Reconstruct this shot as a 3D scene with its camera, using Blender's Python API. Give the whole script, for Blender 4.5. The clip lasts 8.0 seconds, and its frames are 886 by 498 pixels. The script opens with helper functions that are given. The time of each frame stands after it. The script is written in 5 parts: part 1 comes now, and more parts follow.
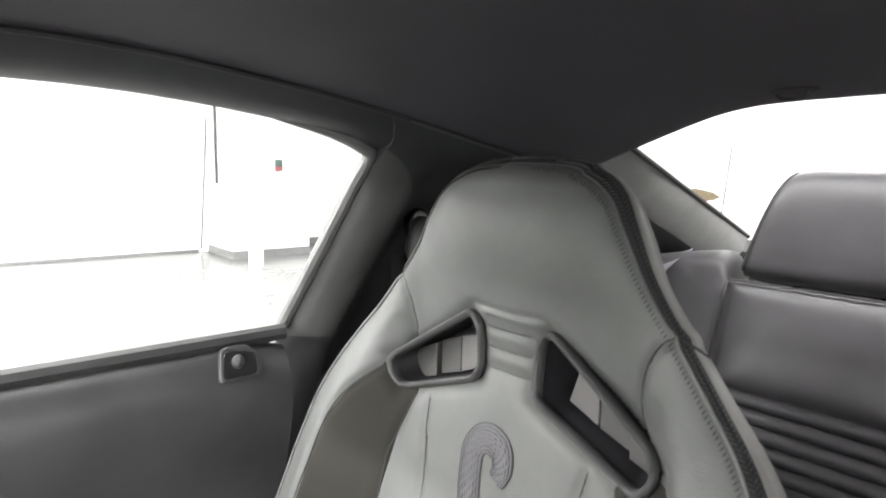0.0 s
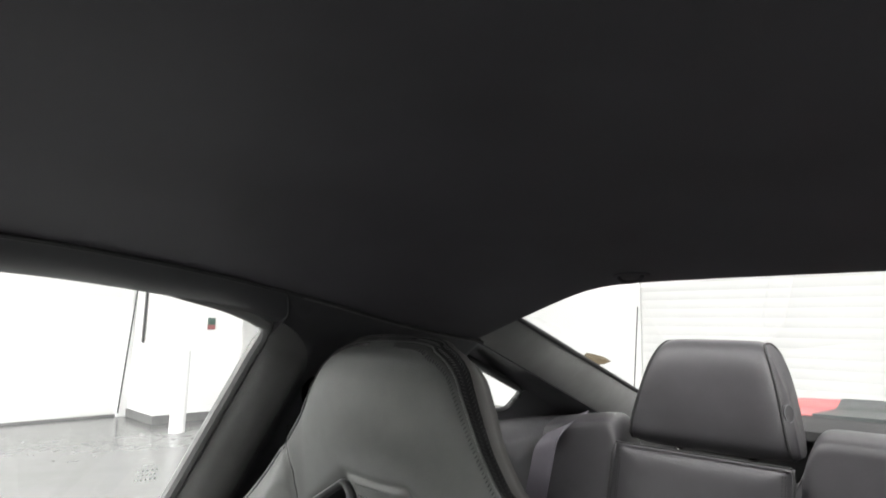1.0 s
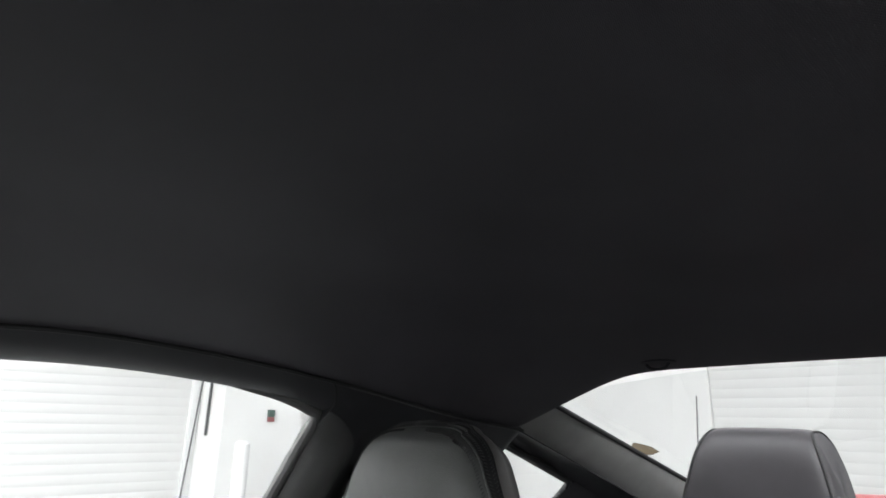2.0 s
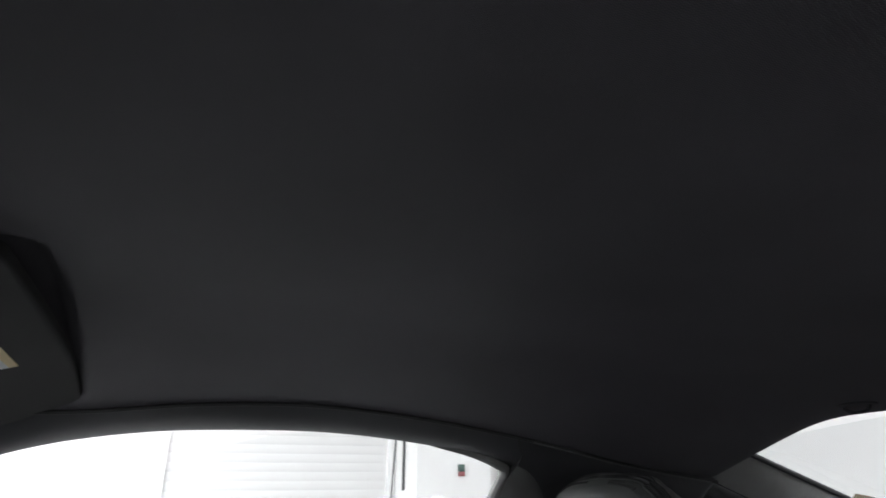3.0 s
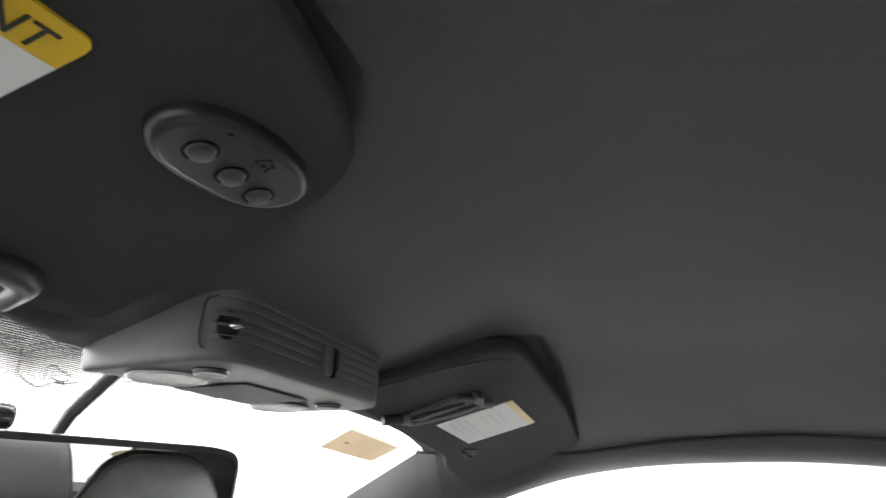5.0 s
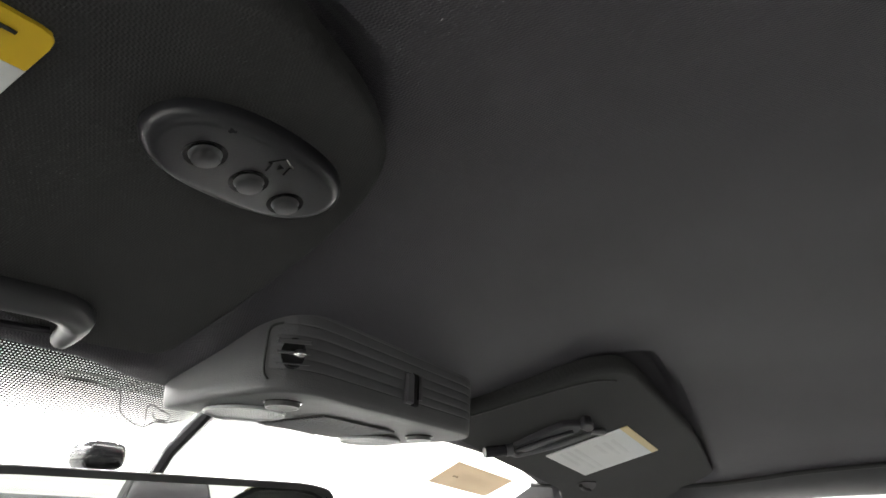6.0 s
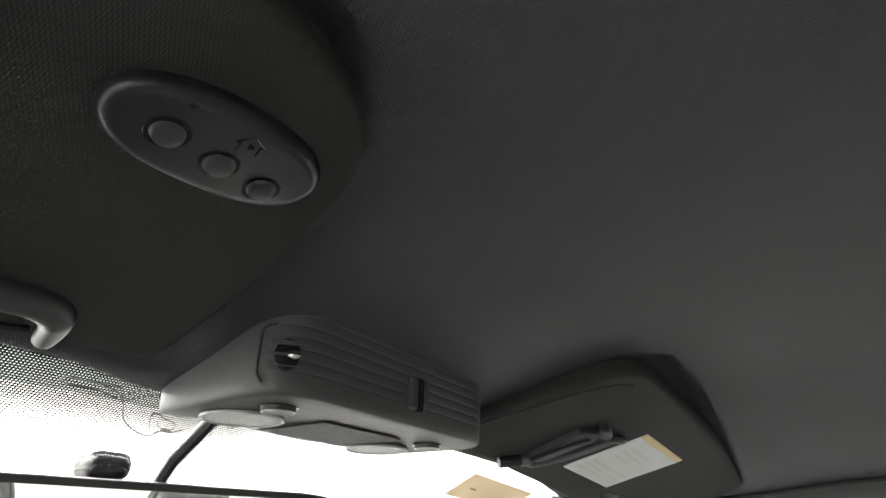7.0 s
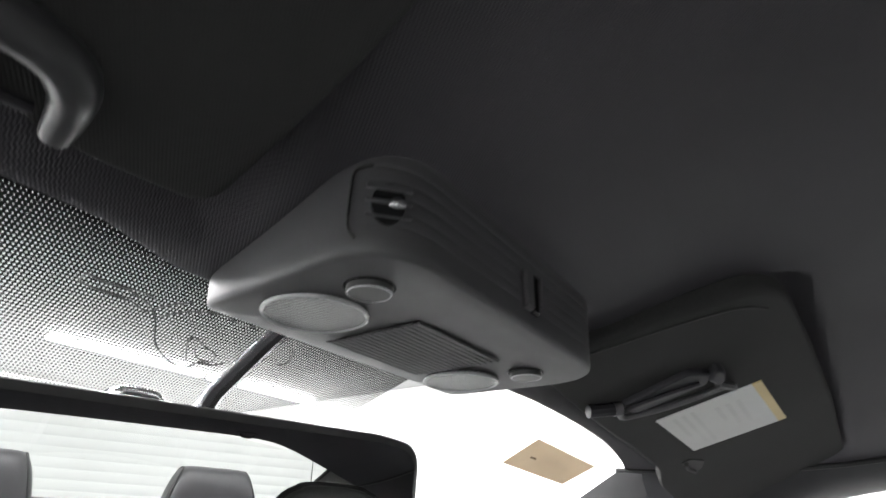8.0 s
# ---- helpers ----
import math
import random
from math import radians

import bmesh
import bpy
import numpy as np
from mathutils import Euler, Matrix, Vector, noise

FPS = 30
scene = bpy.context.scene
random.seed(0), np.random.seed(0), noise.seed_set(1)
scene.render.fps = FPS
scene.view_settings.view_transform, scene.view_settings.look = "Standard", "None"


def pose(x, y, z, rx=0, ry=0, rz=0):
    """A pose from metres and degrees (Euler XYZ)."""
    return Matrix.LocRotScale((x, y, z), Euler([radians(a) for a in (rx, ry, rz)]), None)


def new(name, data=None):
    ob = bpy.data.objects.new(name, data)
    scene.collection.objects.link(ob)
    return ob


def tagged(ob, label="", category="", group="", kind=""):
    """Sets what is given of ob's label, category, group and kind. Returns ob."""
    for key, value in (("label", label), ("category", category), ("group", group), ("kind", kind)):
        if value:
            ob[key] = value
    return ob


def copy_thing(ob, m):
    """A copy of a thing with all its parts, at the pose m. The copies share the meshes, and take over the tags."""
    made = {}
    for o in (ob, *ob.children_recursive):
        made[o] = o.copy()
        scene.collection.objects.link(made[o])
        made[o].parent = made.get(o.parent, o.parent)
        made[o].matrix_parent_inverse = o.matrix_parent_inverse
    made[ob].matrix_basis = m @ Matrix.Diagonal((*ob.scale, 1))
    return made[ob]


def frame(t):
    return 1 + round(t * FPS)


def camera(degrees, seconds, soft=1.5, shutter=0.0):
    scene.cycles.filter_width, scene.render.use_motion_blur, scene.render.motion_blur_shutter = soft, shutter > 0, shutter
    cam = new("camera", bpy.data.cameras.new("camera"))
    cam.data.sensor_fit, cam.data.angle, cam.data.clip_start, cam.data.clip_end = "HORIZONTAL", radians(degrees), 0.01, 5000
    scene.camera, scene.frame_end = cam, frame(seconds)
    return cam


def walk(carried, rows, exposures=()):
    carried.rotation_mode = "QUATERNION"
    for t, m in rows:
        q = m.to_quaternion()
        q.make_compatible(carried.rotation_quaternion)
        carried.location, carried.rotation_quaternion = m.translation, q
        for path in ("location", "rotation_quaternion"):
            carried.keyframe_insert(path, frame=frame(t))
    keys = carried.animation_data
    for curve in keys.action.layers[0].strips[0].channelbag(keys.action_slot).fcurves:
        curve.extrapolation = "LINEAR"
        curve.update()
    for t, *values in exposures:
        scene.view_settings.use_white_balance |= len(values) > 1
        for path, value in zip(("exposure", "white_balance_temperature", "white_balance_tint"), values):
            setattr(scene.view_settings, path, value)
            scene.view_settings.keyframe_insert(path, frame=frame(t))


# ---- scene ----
cam = camera(74.55, 8.0, shutter=0.25)
EXPOSURES = [(0.0, 1.2, 6500, 10), (0.5, 0.72, 6420, 10), (1.0, 0.35, 6480, 10), (2.5, -0.1, 6180, 11), (3.0, -0.1, 6180, 12), (3.5, -0.25, 6450, 11), (4.0, 0.8, 6350, 15), (4.5, 1.22, 6450, 15), (5.2, 1.28, 6500, 10), (6.5, 1.1, 6700, 9), (7.0, 1.2, 6700, 8), (7.5, 1.5, 6600, 9), (8.0, 0.85, 6380, 11)]
PATH = [
    (0.0, pose(-0.0100, 0.4210, 1.1789, 82.361, -1.239, -130.789)),
    (0.5, pose(-0.0496, 0.4131, 1.1965, 89.599, -1.267, -135.332)),
    (1.0, pose(-0.1084, 0.4174, 1.1999, 97.827, -1.211, -136.379)),
    (1.2, pose(-0.1256, 0.4229, 1.2000, 100.501, -1.258, -136.636)),
    (2.3, pose(-0.2045, 0.4613, 1.1924, 108.518, -0.862, -126.659)),
    (2.5, pose(-0.2208, 0.4763, 1.1947, 109.590, -0.652, -123.238)),
    (3.0, pose(-0.2573, 0.4862, 1.1951, 110.882, -0.093, -113.155)),
    (3.5, pose(-0.2918, 0.4676, 1.1919, 111.934, 0.056, -103.086)),
    (4.0, pose(-0.2893, 0.4821, 1.1962, 112.015, -0.300, -91.548)),
    (4.5, pose(-0.3168, 0.4919, 1.1980, 112.261, -0.451, -81.505)),
    (5.0, pose(-0.3313, 0.5131, 1.2078, 112.572, -0.438, -71.913)),
    (5.2, pose(-0.3237, 0.5184, 1.2103, 112.678, -0.830, -67.977)),
    (6.5, pose(-0.2852, 0.5017, 1.2109, 116.055, -0.388, -58.754)),
    (7.0, pose(-0.2768, 0.5051, 1.2082, 116.633, -0.502, -57.909)),
    (7.5, pose(-0.2630, 0.5265, 1.2028, 116.705, -0.636, -57.271)),
    (8.0, pose(-0.2235, 0.5966, 1.1845, 116.430, -0.639, -56.717)),
]
walk(cam, PATH, EXPOSURES)


# ---- world and lamps ----
world = bpy.data.worlds.new("world")
scene.world = world
world.use_nodes = True
world.node_tree.nodes["Background"].inputs[0].default_value = (0.8, 0.85, 0.9, 1)
world.node_tree.nodes["Background"].inputs[1].default_value = 0.1

CEIL = 3.6
TUBE_ROWS = (9.0, 4.6, 0.2, -4.2)
LAMPS = [(-1.2, 9.0, 3.2, 550), (4.65, 9.0, 3.2, 850), (1.7, 4.6, 9.0, 1400), (1.7, 0.2, 9.0, 130), (1.7, -4.2, 9.0, 130)]
for row_x, row_y, wide, watts in LAMPS:
    lamp = bpy.data.lights.new("tube_lamp", "AREA")
    lamp.shape, lamp.size, lamp.size_y = "RECTANGLE", wide, 0.25
    lamp.energy = watts
    lamp.color = (1.0, 0.992, 0.978)
    lo = new("tube_lamp", lamp)
    lo.matrix_world = pose(row_x, row_y, CEIL - 0.16, 0, 0, 0)
# Added side lamp, unseen: brightens what faces the driver's windows.
FILL_X = -2.7
lamp = bpy.data.lights.new("tube_lamp", "AREA")
lamp.shape, lamp.size, lamp.size_y = "RECTANGLE", 0.25, 7.4
lamp.energy, lamp.color = 600, (1.0, 0.992, 0.978)
new("tube_lamp", lamp).matrix_world = pose(FILL_X, 3.4, CEIL - 0.16, 0, 0, 0)


# ---- materials ----
def material(name):
    m = bpy.data.materials.new(name)
    m.use_nodes = True
    nt = m.node_tree
    return m, nt, nt.nodes["Principled BSDF"]


def link(nt, a, b):
    nt.links.new(a, b)


def math_node(nt, op, a, b=None, c=None):
    n = nt.nodes.new("ShaderNodeMath")
    n.operation = op
    for k, v in enumerate((a, b, c)):
        if v is None:
            continue
        if isinstance(v, (int, float)):
            n.inputs[k].default_value = v
        else:
            link(nt, v, n.inputs[k])
    return n.outputs[0]


def coords(nt):
    return nt.nodes.new("ShaderNodeTexCoord").outputs["Object"]


def noise_tex(nt, scale, detail=3.0, rough=0.55, vec=None):
    n = nt.nodes.new("ShaderNodeTexNoise")
    n.inputs["Scale"].default_value, n.inputs["Detail"].default_value = scale, detail
    n.inputs["Roughness"].default_value = rough
    link(nt, vec if vec is not None else coords(nt), n.inputs["Vector"])
    return n.outputs["Fac"]


def ramp(nt, fac, a, b, lo=0.3, hi=0.7):
    r = nt.nodes.new("ShaderNodeValToRGB")
    r.color_ramp.elements[0].position, r.color_ramp.elements[1].position = lo, hi
    r.color_ramp.elements[0].color, r.color_ramp.elements[1].color = (*a, 1), (*b, 1)
    link(nt, fac, r.inputs[0])
    return r.outputs[0]


def bump(nt, height, bsdf, strength, distance):
    b = nt.nodes.new("ShaderNodeBump")
    b.inputs["Strength"].default_value, b.inputs["Distance"].default_value = strength, distance
    link(nt, height, b.inputs["Height"])
    link(nt, b.outputs[0], bsdf.inputs["Normal"])


def plain(name, col, rough, metal=0.0, vary=0.15, grain=0.0, grain_scale=900.0, big=9.0, spec=0.5):
    """Coloured surface with two scales of variation and a fine grain."""
    m, nt, b = material(name)
    n1 = noise_tex(nt, big, 4)
    lo = tuple(c * (1 - vary) for c in col)
    hi = tuple(min(1, c * (1 + vary)) for c in col)
    link(nt, ramp(nt, n1, lo, hi), b.inputs["Base Color"])
    n2 = noise_tex(nt, big * 7, 5)
    link(nt, math_node(nt, "MULTIPLY_ADD", n2, 0.16, rough - 0.08), b.inputs["Roughness"])
    b.inputs["Metallic"].default_value = metal
    b.inputs["Specular IOR Level"].default_value = spec
    if grain:
        bump(nt, noise_tex(nt, grain_scale, 2), b, grain, 0.0006)
    return m


def leather(name, col, rough=0.42, spec=0.5):
    m, nt, b = material(name)
    b.inputs["Specular IOR Level"].default_value = spec
    v = nt.nodes.new("ShaderNodeTexVoronoi")
    v.inputs["Scale"].default_value = 620
    link(nt, coords(nt), v.inputs["Vector"])
    n1 = noise_tex(nt, 14, 5)
    link(nt, ramp(nt, n1, tuple(c * 0.85 for c in col), tuple(c * 1.15 for c in col)), b.inputs["Base Color"])
    link(nt, math_node(nt, "MULTIPLY_ADD", noise_tex(nt, 60, 4), 0.18, rough - 0.09), b.inputs["Roughness"])
    h = math_node(nt, "ADD", math_node(nt, "MULTIPLY", v.outputs["Distance"], 0.6), math_node(nt, "MULTIPLY", noise_tex(nt, 45, 4), 0.6))
    bump(nt, h, b, 0.18, 0.0008)
    return m


def knit(name, col, pitch, strength, rough=0.9, spec=0.25):
    """Knitted fabric: staggered small stitches."""
    m, nt, b = material(name)
    sep = nt.nodes.new("ShaderNodeSeparateXYZ")
    link(nt, coords(nt), sep.inputs[0])
    k = 2 * math.pi / pitch
    sx = math_node(nt, "SINE", math_node(nt, "MULTIPLY_ADD", sep.outputs[1], k * 0.5, math_node(nt, "MULTIPLY", sep.outputs[0], k * 0.25)))
    sy = math_node(nt, "SINE", math_node(nt, "MULTIPLY_ADD", sep.outputs[0], k, math_node(nt, "MULTIPLY", sx, 0.9)))
    h = math_node(nt, "ADD", math_node(nt, "MULTIPLY", sx, sy), math_node(nt, "MULTIPLY", noise_tex(nt, 1400, 2), 0.8))
    n1 = noise_tex(nt, 5, 4)
    tone = math_node(nt, "MULTIPLY_ADD", h, 0.06, n1)
    link(nt, ramp(nt, tone, tuple(c * 0.78 for c in col), tuple(c * 1.2 for c in col)), b.inputs["Base Color"])
    b.inputs["Roughness"].default_value = rough
    b.inputs["Specular IOR Level"].default_value = spec
    bump(nt, h, b, strength, 0.0005)
    return m


def glass(name, tint=(1, 1, 1), rough=0.0):
    """Thin clear pane: mostly see-through with a mirror-like gloss."""
    m, nt, b = material(name)
    nt.nodes.remove(b)
    clear, gloss, mix, fres = (nt.nodes.new(k) for k in ("ShaderNodeBsdfTransparent", "ShaderNodeBsdfGlossy", "ShaderNodeMixShader", "ShaderNodeLayerWeight"))
    clear.inputs[0].default_value = (*tint, 1)
    gloss.inputs["Roughness"].default_value = rough
    edge = math_node(nt, "POWER", fres.outputs["Facing"], 5.0)
    fres.inputs[0].default_value = 0.5
    link(nt, math_node(nt, "MULTIPLY_ADD", edge, 0.6, 0.05), mix.inputs[0])
    link(nt, clear.outputs[0], mix.inputs[1])
    link(nt, gloss.outputs[0], mix.inputs[2])
    link(nt, mix.outputs[0], nt.nodes["Material Output"].inputs[0])
    return m


def glow(name, col, strength):
    m, nt, b = material(name)
    b.inputs["Base Color"].default_value = (*col, 1)
    b.inputs["Emission Color"].default_value = (*col, 1)
    b.inputs["Emission Strength"].default_value = strength
    return m


M_LINER = knit("headliner_knit", (0.055, 0.052, 0.060), 0.0011, 0.46, 0.58, 0.45)
M_VISOR = knit("visor_cloth", (0.034, 0.034, 0.0338), 0.0009, 0.32, 0.8, 0.3)
M_PLASTIC = plain("grained_black_plastic", (0.072, 0.071, 0.075), 0.50, grain=0.25, grain_scale=1300)
M_TRIM = plain("pillar_trim_plastic", (0.032, 0.032, 0.035), 0.38, grain=0.25, grain_scale=1100)
M_BEZEL = plain("satin_black_bezel_plastic", (0.042, 0.042, 0.043), 0.40, grain=0.1, grain_scale=1300)
M_ATRIM = plain("windscreen_pillar_plastic", (0.020, 0.020, 0.021), 0.60, spec=0.22, grain=0.25, grain_scale=1100)
# Pillar trim where window light falls: the light is put into the colour.
M_LITTRIM = plain("lit_pillar_trim_plastic", (0.08, 0.08, 0.079), 0.36, grain=0.25, grain_scale=1100)
M_CTRIM = plain("grey_pillar_trim", (0.24, 0.24, 0.236), 0.60, grain=0.25, grain_scale=1100)
M_GLOSSBLACK = plain("gloss_black_plastic", (0.012, 0.012, 0.013), 0.18)
M_RUBBER = plain("black_rubber_seal", (0.022, 0.022, 0.023), 0.55, grain=0.1)
M_RUN = plain("grey_rubber_channel", (0.10, 0.10, 0.099), 0.45, grain=0.1)
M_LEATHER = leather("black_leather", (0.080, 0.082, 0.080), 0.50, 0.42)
# Paler than the leather: window light on the side put into the colour.
M_LITVINYL = leather("lit_seat_side_vinyl", (0.16, 0.152, 0.150), 0.42)
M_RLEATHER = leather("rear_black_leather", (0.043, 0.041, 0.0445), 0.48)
M_PIPING = leather("black_piping_leather", (0.009, 0.009, 0.010), 0.6)
M_SUEDE = plain("charcoal_suede", (0.020, 0.019, 0.0165), 0.95, grain=0.4, grain_scale=1600, spec=0.2)
M_THREAD = plain("grey_thread", (0.045, 0.045, 0.046), 0.8)
M_BLACKTHREAD = plain("black_thread", (0.02, 0.02, 0.02), 0.7)
M_DOOR = leather("door_vinyl", (0.034, 0.034, 0.036), 0.38)
M_CHROME = plain("chrome", (0.75, 0.75, 0.76), 0.12, metal=1.0, vary=0.03)
M_MIRROR = plain("mirror_silver", (0.62, 0.64, 0.63), 0.012, metal=1.0, vary=0.0)
M_MIRROR.node_tree.nodes["Principled BSDF"].inputs["Roughness"].default_value = 0.0
for lk in list(M_MIRROR.node_tree.links):
    if lk.to_socket.name == "Roughness":
        M_MIRROR.node_tree.links.remove(lk)
M_GLASS = glass("clear_glass", (0.96, 0.98, 0.97))
def prism_lens():
    m, nt, b = material("prismatic_lens")
    sep = nt.nodes.new("ShaderNodeSeparateXYZ")
    link(nt, coords(nt), sep.inputs[0])
    k = 2 * math.pi / 0.0042
    s1 = math_node(nt, "SINE", math_node(nt, "MULTIPLY", math_node(nt, "ADD", sep.outputs[0], sep.outputs[1]), k))
    s2 = math_node(nt, "SINE", math_node(nt, "MULTIPLY", math_node(nt, "SUBTRACT", sep.outputs[0], sep.outputs[1]), k))
    h = math_node(nt, "MULTIPLY", s1, s2)
    link(nt, ramp(nt, math_node(nt, "MULTIPLY_ADD", h, 0.5, 0.5), (0.008, 0.008, 0.010), (0.20, 0.20, 0.21)), b.inputs["Base Color"])
    b.inputs["Roughness"].default_value = 0.35
    b.inputs["Specular IOR Level"].default_value = 0.3
    bump(nt, h, b, 0.8, 0.0012)
    return m


M_LENS = prism_lens()
M_LENSRIM = plain("clear_lens_rim", (0.42, 0.42, 0.43), 0.25)
M_PAPER = plain("white_label_paper", (0.74, 0.75, 0.74), 0.6, vary=0.05)
M_YELLOW = plain("yellow_label_ink", (0.72, 0.47, 0.02), 0.5, vary=0.05)
M_PALEYELLOW = plain("pale_yellow_ink", (0.70, 0.56, 0.27), 0.5, vary=0.05)
M_INK = plain("black_ink", (0.02, 0.02, 0.02), 0.6)
M_GREYINK = plain("grey_ink", (0.66, 0.67, 0.66), 0.6)
M_FAINTINK = plain("faint_grey_ink", (0.69, 0.70, 0.69), 0.6)
M_TAN = plain("tan_sticker_paper", (0.66, 0.61, 0.51), 0.7, vary=0.1)
_nt = M_TAN.node_tree
_tl, _mx = _nt.nodes.new("ShaderNodeBsdfTranslucent"), _nt.nodes.new("ShaderNodeMixShader")
_tl.inputs[0].default_value = (0.45, 0.395, 0.32, 1)
_mx.inputs[0].default_value = 0.45
_nt.links.new(_nt.nodes["Principled BSDF"].outputs[0], _mx.inputs[1])
_nt.links.new(_tl.outputs[0], _mx.inputs[2])
_nt.links.new(_mx.outputs[0], _nt.nodes["Material Output"].inputs[0])
def faint_ink():
    m, nt, p = material("faded_brown_ink")
    p.inputs["Base Color"].default_value = (0.25, 0.19, 0.12, 1)
    clear, mix = nt.nodes.new("ShaderNodeBsdfTransparent"), nt.nodes.new("ShaderNodeMixShader")
    link(nt, math_node(nt, "MULTIPLY", noise_tex(nt, 260.0), 1.1), mix.inputs[0])
    link(nt, clear.outputs[0], mix.inputs[1])
    link(nt, p.outputs[0], mix.inputs[2])
    link(nt, mix.outputs[0], nt.nodes["Material Output"].inputs[0])
    return m


M_TANINK = faint_ink()
M_BROWN = plain("brown_card", (0.062, 0.044, 0.020), 0.7)
M_BELT = plain("grey_belt_webbing", (0.13, 0.12, 0.14), 0.7, grain=0.3)
M_REDPAINT = plain("red_car_paint", (0.50, 0.10, 0.105), 0.32, vary=0.03)
M_BLACKPAINT = plain("black_car_paint", (0.03, 0.035, 0.035), 0.36, vary=0.03)
M_WALL = plain("white_wall_paint", (0.73, 0.73, 0.72), 0.75, vary=0.03, big=1.2)
M_CEIL = plain("pale_grey_ceiling_paint", (0.30, 0.30, 0.30), 0.8, vary=0.04, big=1.2)
M_ROLLER = plain("white_roller_slats", (0.65, 0.65, 0.64), 0.5, vary=0.04, big=1.5)
M_FLOOR = plain("grey_epoxy_floor", (0.165, 0.165, 0.163), 0.22, vary=0.08, big=1.4)
M_SKIRT = plain("grey_skirting", (0.16, 0.16, 0.16), 0.5)
M_TUBE = glow("tube_glow", (1.0, 0.992, 0.978), 14.0)
M_STEEL = plain("white_steel", (0.75, 0.75, 0.75), 0.4, vary=0.04)
M_REDBOX = plain("red_plastic", (0.26, 0.09, 0.09), 0.4)
M_GREENBOX = plain("green_plastic", (0.06, 0.10, 0.085), 0.4)
M_DARKSTEEL = plain("dark_steel", (0.06, 0.06, 0.06), 0.4)
M_STEELGREY = plain("grey_metal", (0.42, 0.42, 0.43), 0.35, metal=0.8, vary=0.05)
M_BUTTON = plain("grey_button_rubber", (0.045, 0.045, 0.048), 0.38)
M_CLIP = plain("dark_grey_clip_plastic", (0.030, 0.029, 0.034), 0.55, spec=0.3)
M_CLIPEDGE = plain("grey_clip_edge_plastic", (0.11, 0.11, 0.115), 0.45)
M_EMBLEM = plain("purple_grey_embroidery", (0.066, 0.064, 0.070), 0.7, grain=0.5, grain_scale=700)
# Sleeve tones put light and shade into the colour: paler pads, black depth.
M_SLEEVE_PALE = plain("pale_grey_sleeve_plastic", (0.095, 0.091, 0.090), 0.5)
M_SLEEVE = plain("grey_sleeve_plastic", (0.055, 0.054, 0.053), 0.5)
M_SHADESLEEVE = plain("shaded_sleeve_plastic", (0.016, 0.015, 0.018), 0.5)
M_POD = plain("satin_pod_plastic", (0.021, 0.021, 0.024), 0.30, grain=0.08, grain_scale=1500)
M_CARPET = plain("black_carpet", (0.02, 0.02, 0.02), 0.95, grain=0.5)


# ---- mesh helpers ----
def finish(bm, angle=35.0):
    bmesh.ops.recalc_face_normals(bm, faces=bm.faces[:])
    for fc in bm.faces:
        fc.smooth = True
    lim = radians(angle)
    for e in bm.edges:
        if len(e.link_faces) == 2 and e.calc_face_angle(0.0) > lim:
            e.smooth = False


def mesh_of(name, bm, mat, angle=35.0):
    finish(bm, angle)
    me = bpy.data.meshes.new(name)
    bm.to_mesh(me)
    bm.free()
    for m in (mat if isinstance(mat, (list, tuple)) else [mat]):
        me.materials.append(m)
    return me


def part(name, bm, mat, parent, label="", angle=35.0):
    ob = new(name, mesh_of(name, bm, mat, angle))
    ob.parent = parent
    if parent.type == "EMPTY":
        ob.matrix_parent_inverse = parent.matrix_basis.inverted()
    if label:
        ob["label"] = label
    return ob


def whole(name, bm, mat, label, category, kind="", group="", angle=35.0):
    return tagged(new(name, mesh_of(name, bm, mat, angle)), label, category, group, kind)


def thing(name, at, label, category, group="", kind=""):
    e = new(name)
    e.empty_display_size = 0.05
    e.matrix_basis = Matrix.Translation(at)
    return tagged(e, label, category, group, kind)


def table(rows, v):
    """Smooth interpolation through rows of (place, value)."""
    xs, ys = np.array(rows, float).T
    d = np.gradient(ys, xs)
    v = np.clip(v, xs[0], xs[-1])
    i = np.clip(np.searchsorted(xs, v) - 1, 0, len(xs) - 2)
    h = xs[i + 1] - xs[i]
    t = (v - xs[i]) / h
    return ((2 * t**3 - 3 * t**2 + 1) * ys[i] + (t**3 - 2 * t**2 + t) * h * d[i] + (-2 * t**3 + 3 * t**2) * ys[i + 1] + (t**3 - t**2) * h * d[i + 1])


def sheet(f, nu, nv, keep=None, bm=None):
    """Grid surface from f(u, v), u and v from 0 to 1."""
    bm = bm or bmesh.new()
    vs = [[bm.verts.new(f(i / nu, j / nv)) for j in range(nv + 1)] for i in range(nu + 1)]
    for i in range(nu):
        for j in range(nv):
            if keep is None or keep((i + 0.5) / nu, (j + 0.5) / nv):
                bm.faces.new((vs[i][j], vs[i + 1][j], vs[i + 1][j + 1], vs[i][j + 1]))
    loose = [v for v in bm.verts if not v.link_faces]
    bmesh.ops.delete(bm, geom=loose, context="VERTS")
    return bm


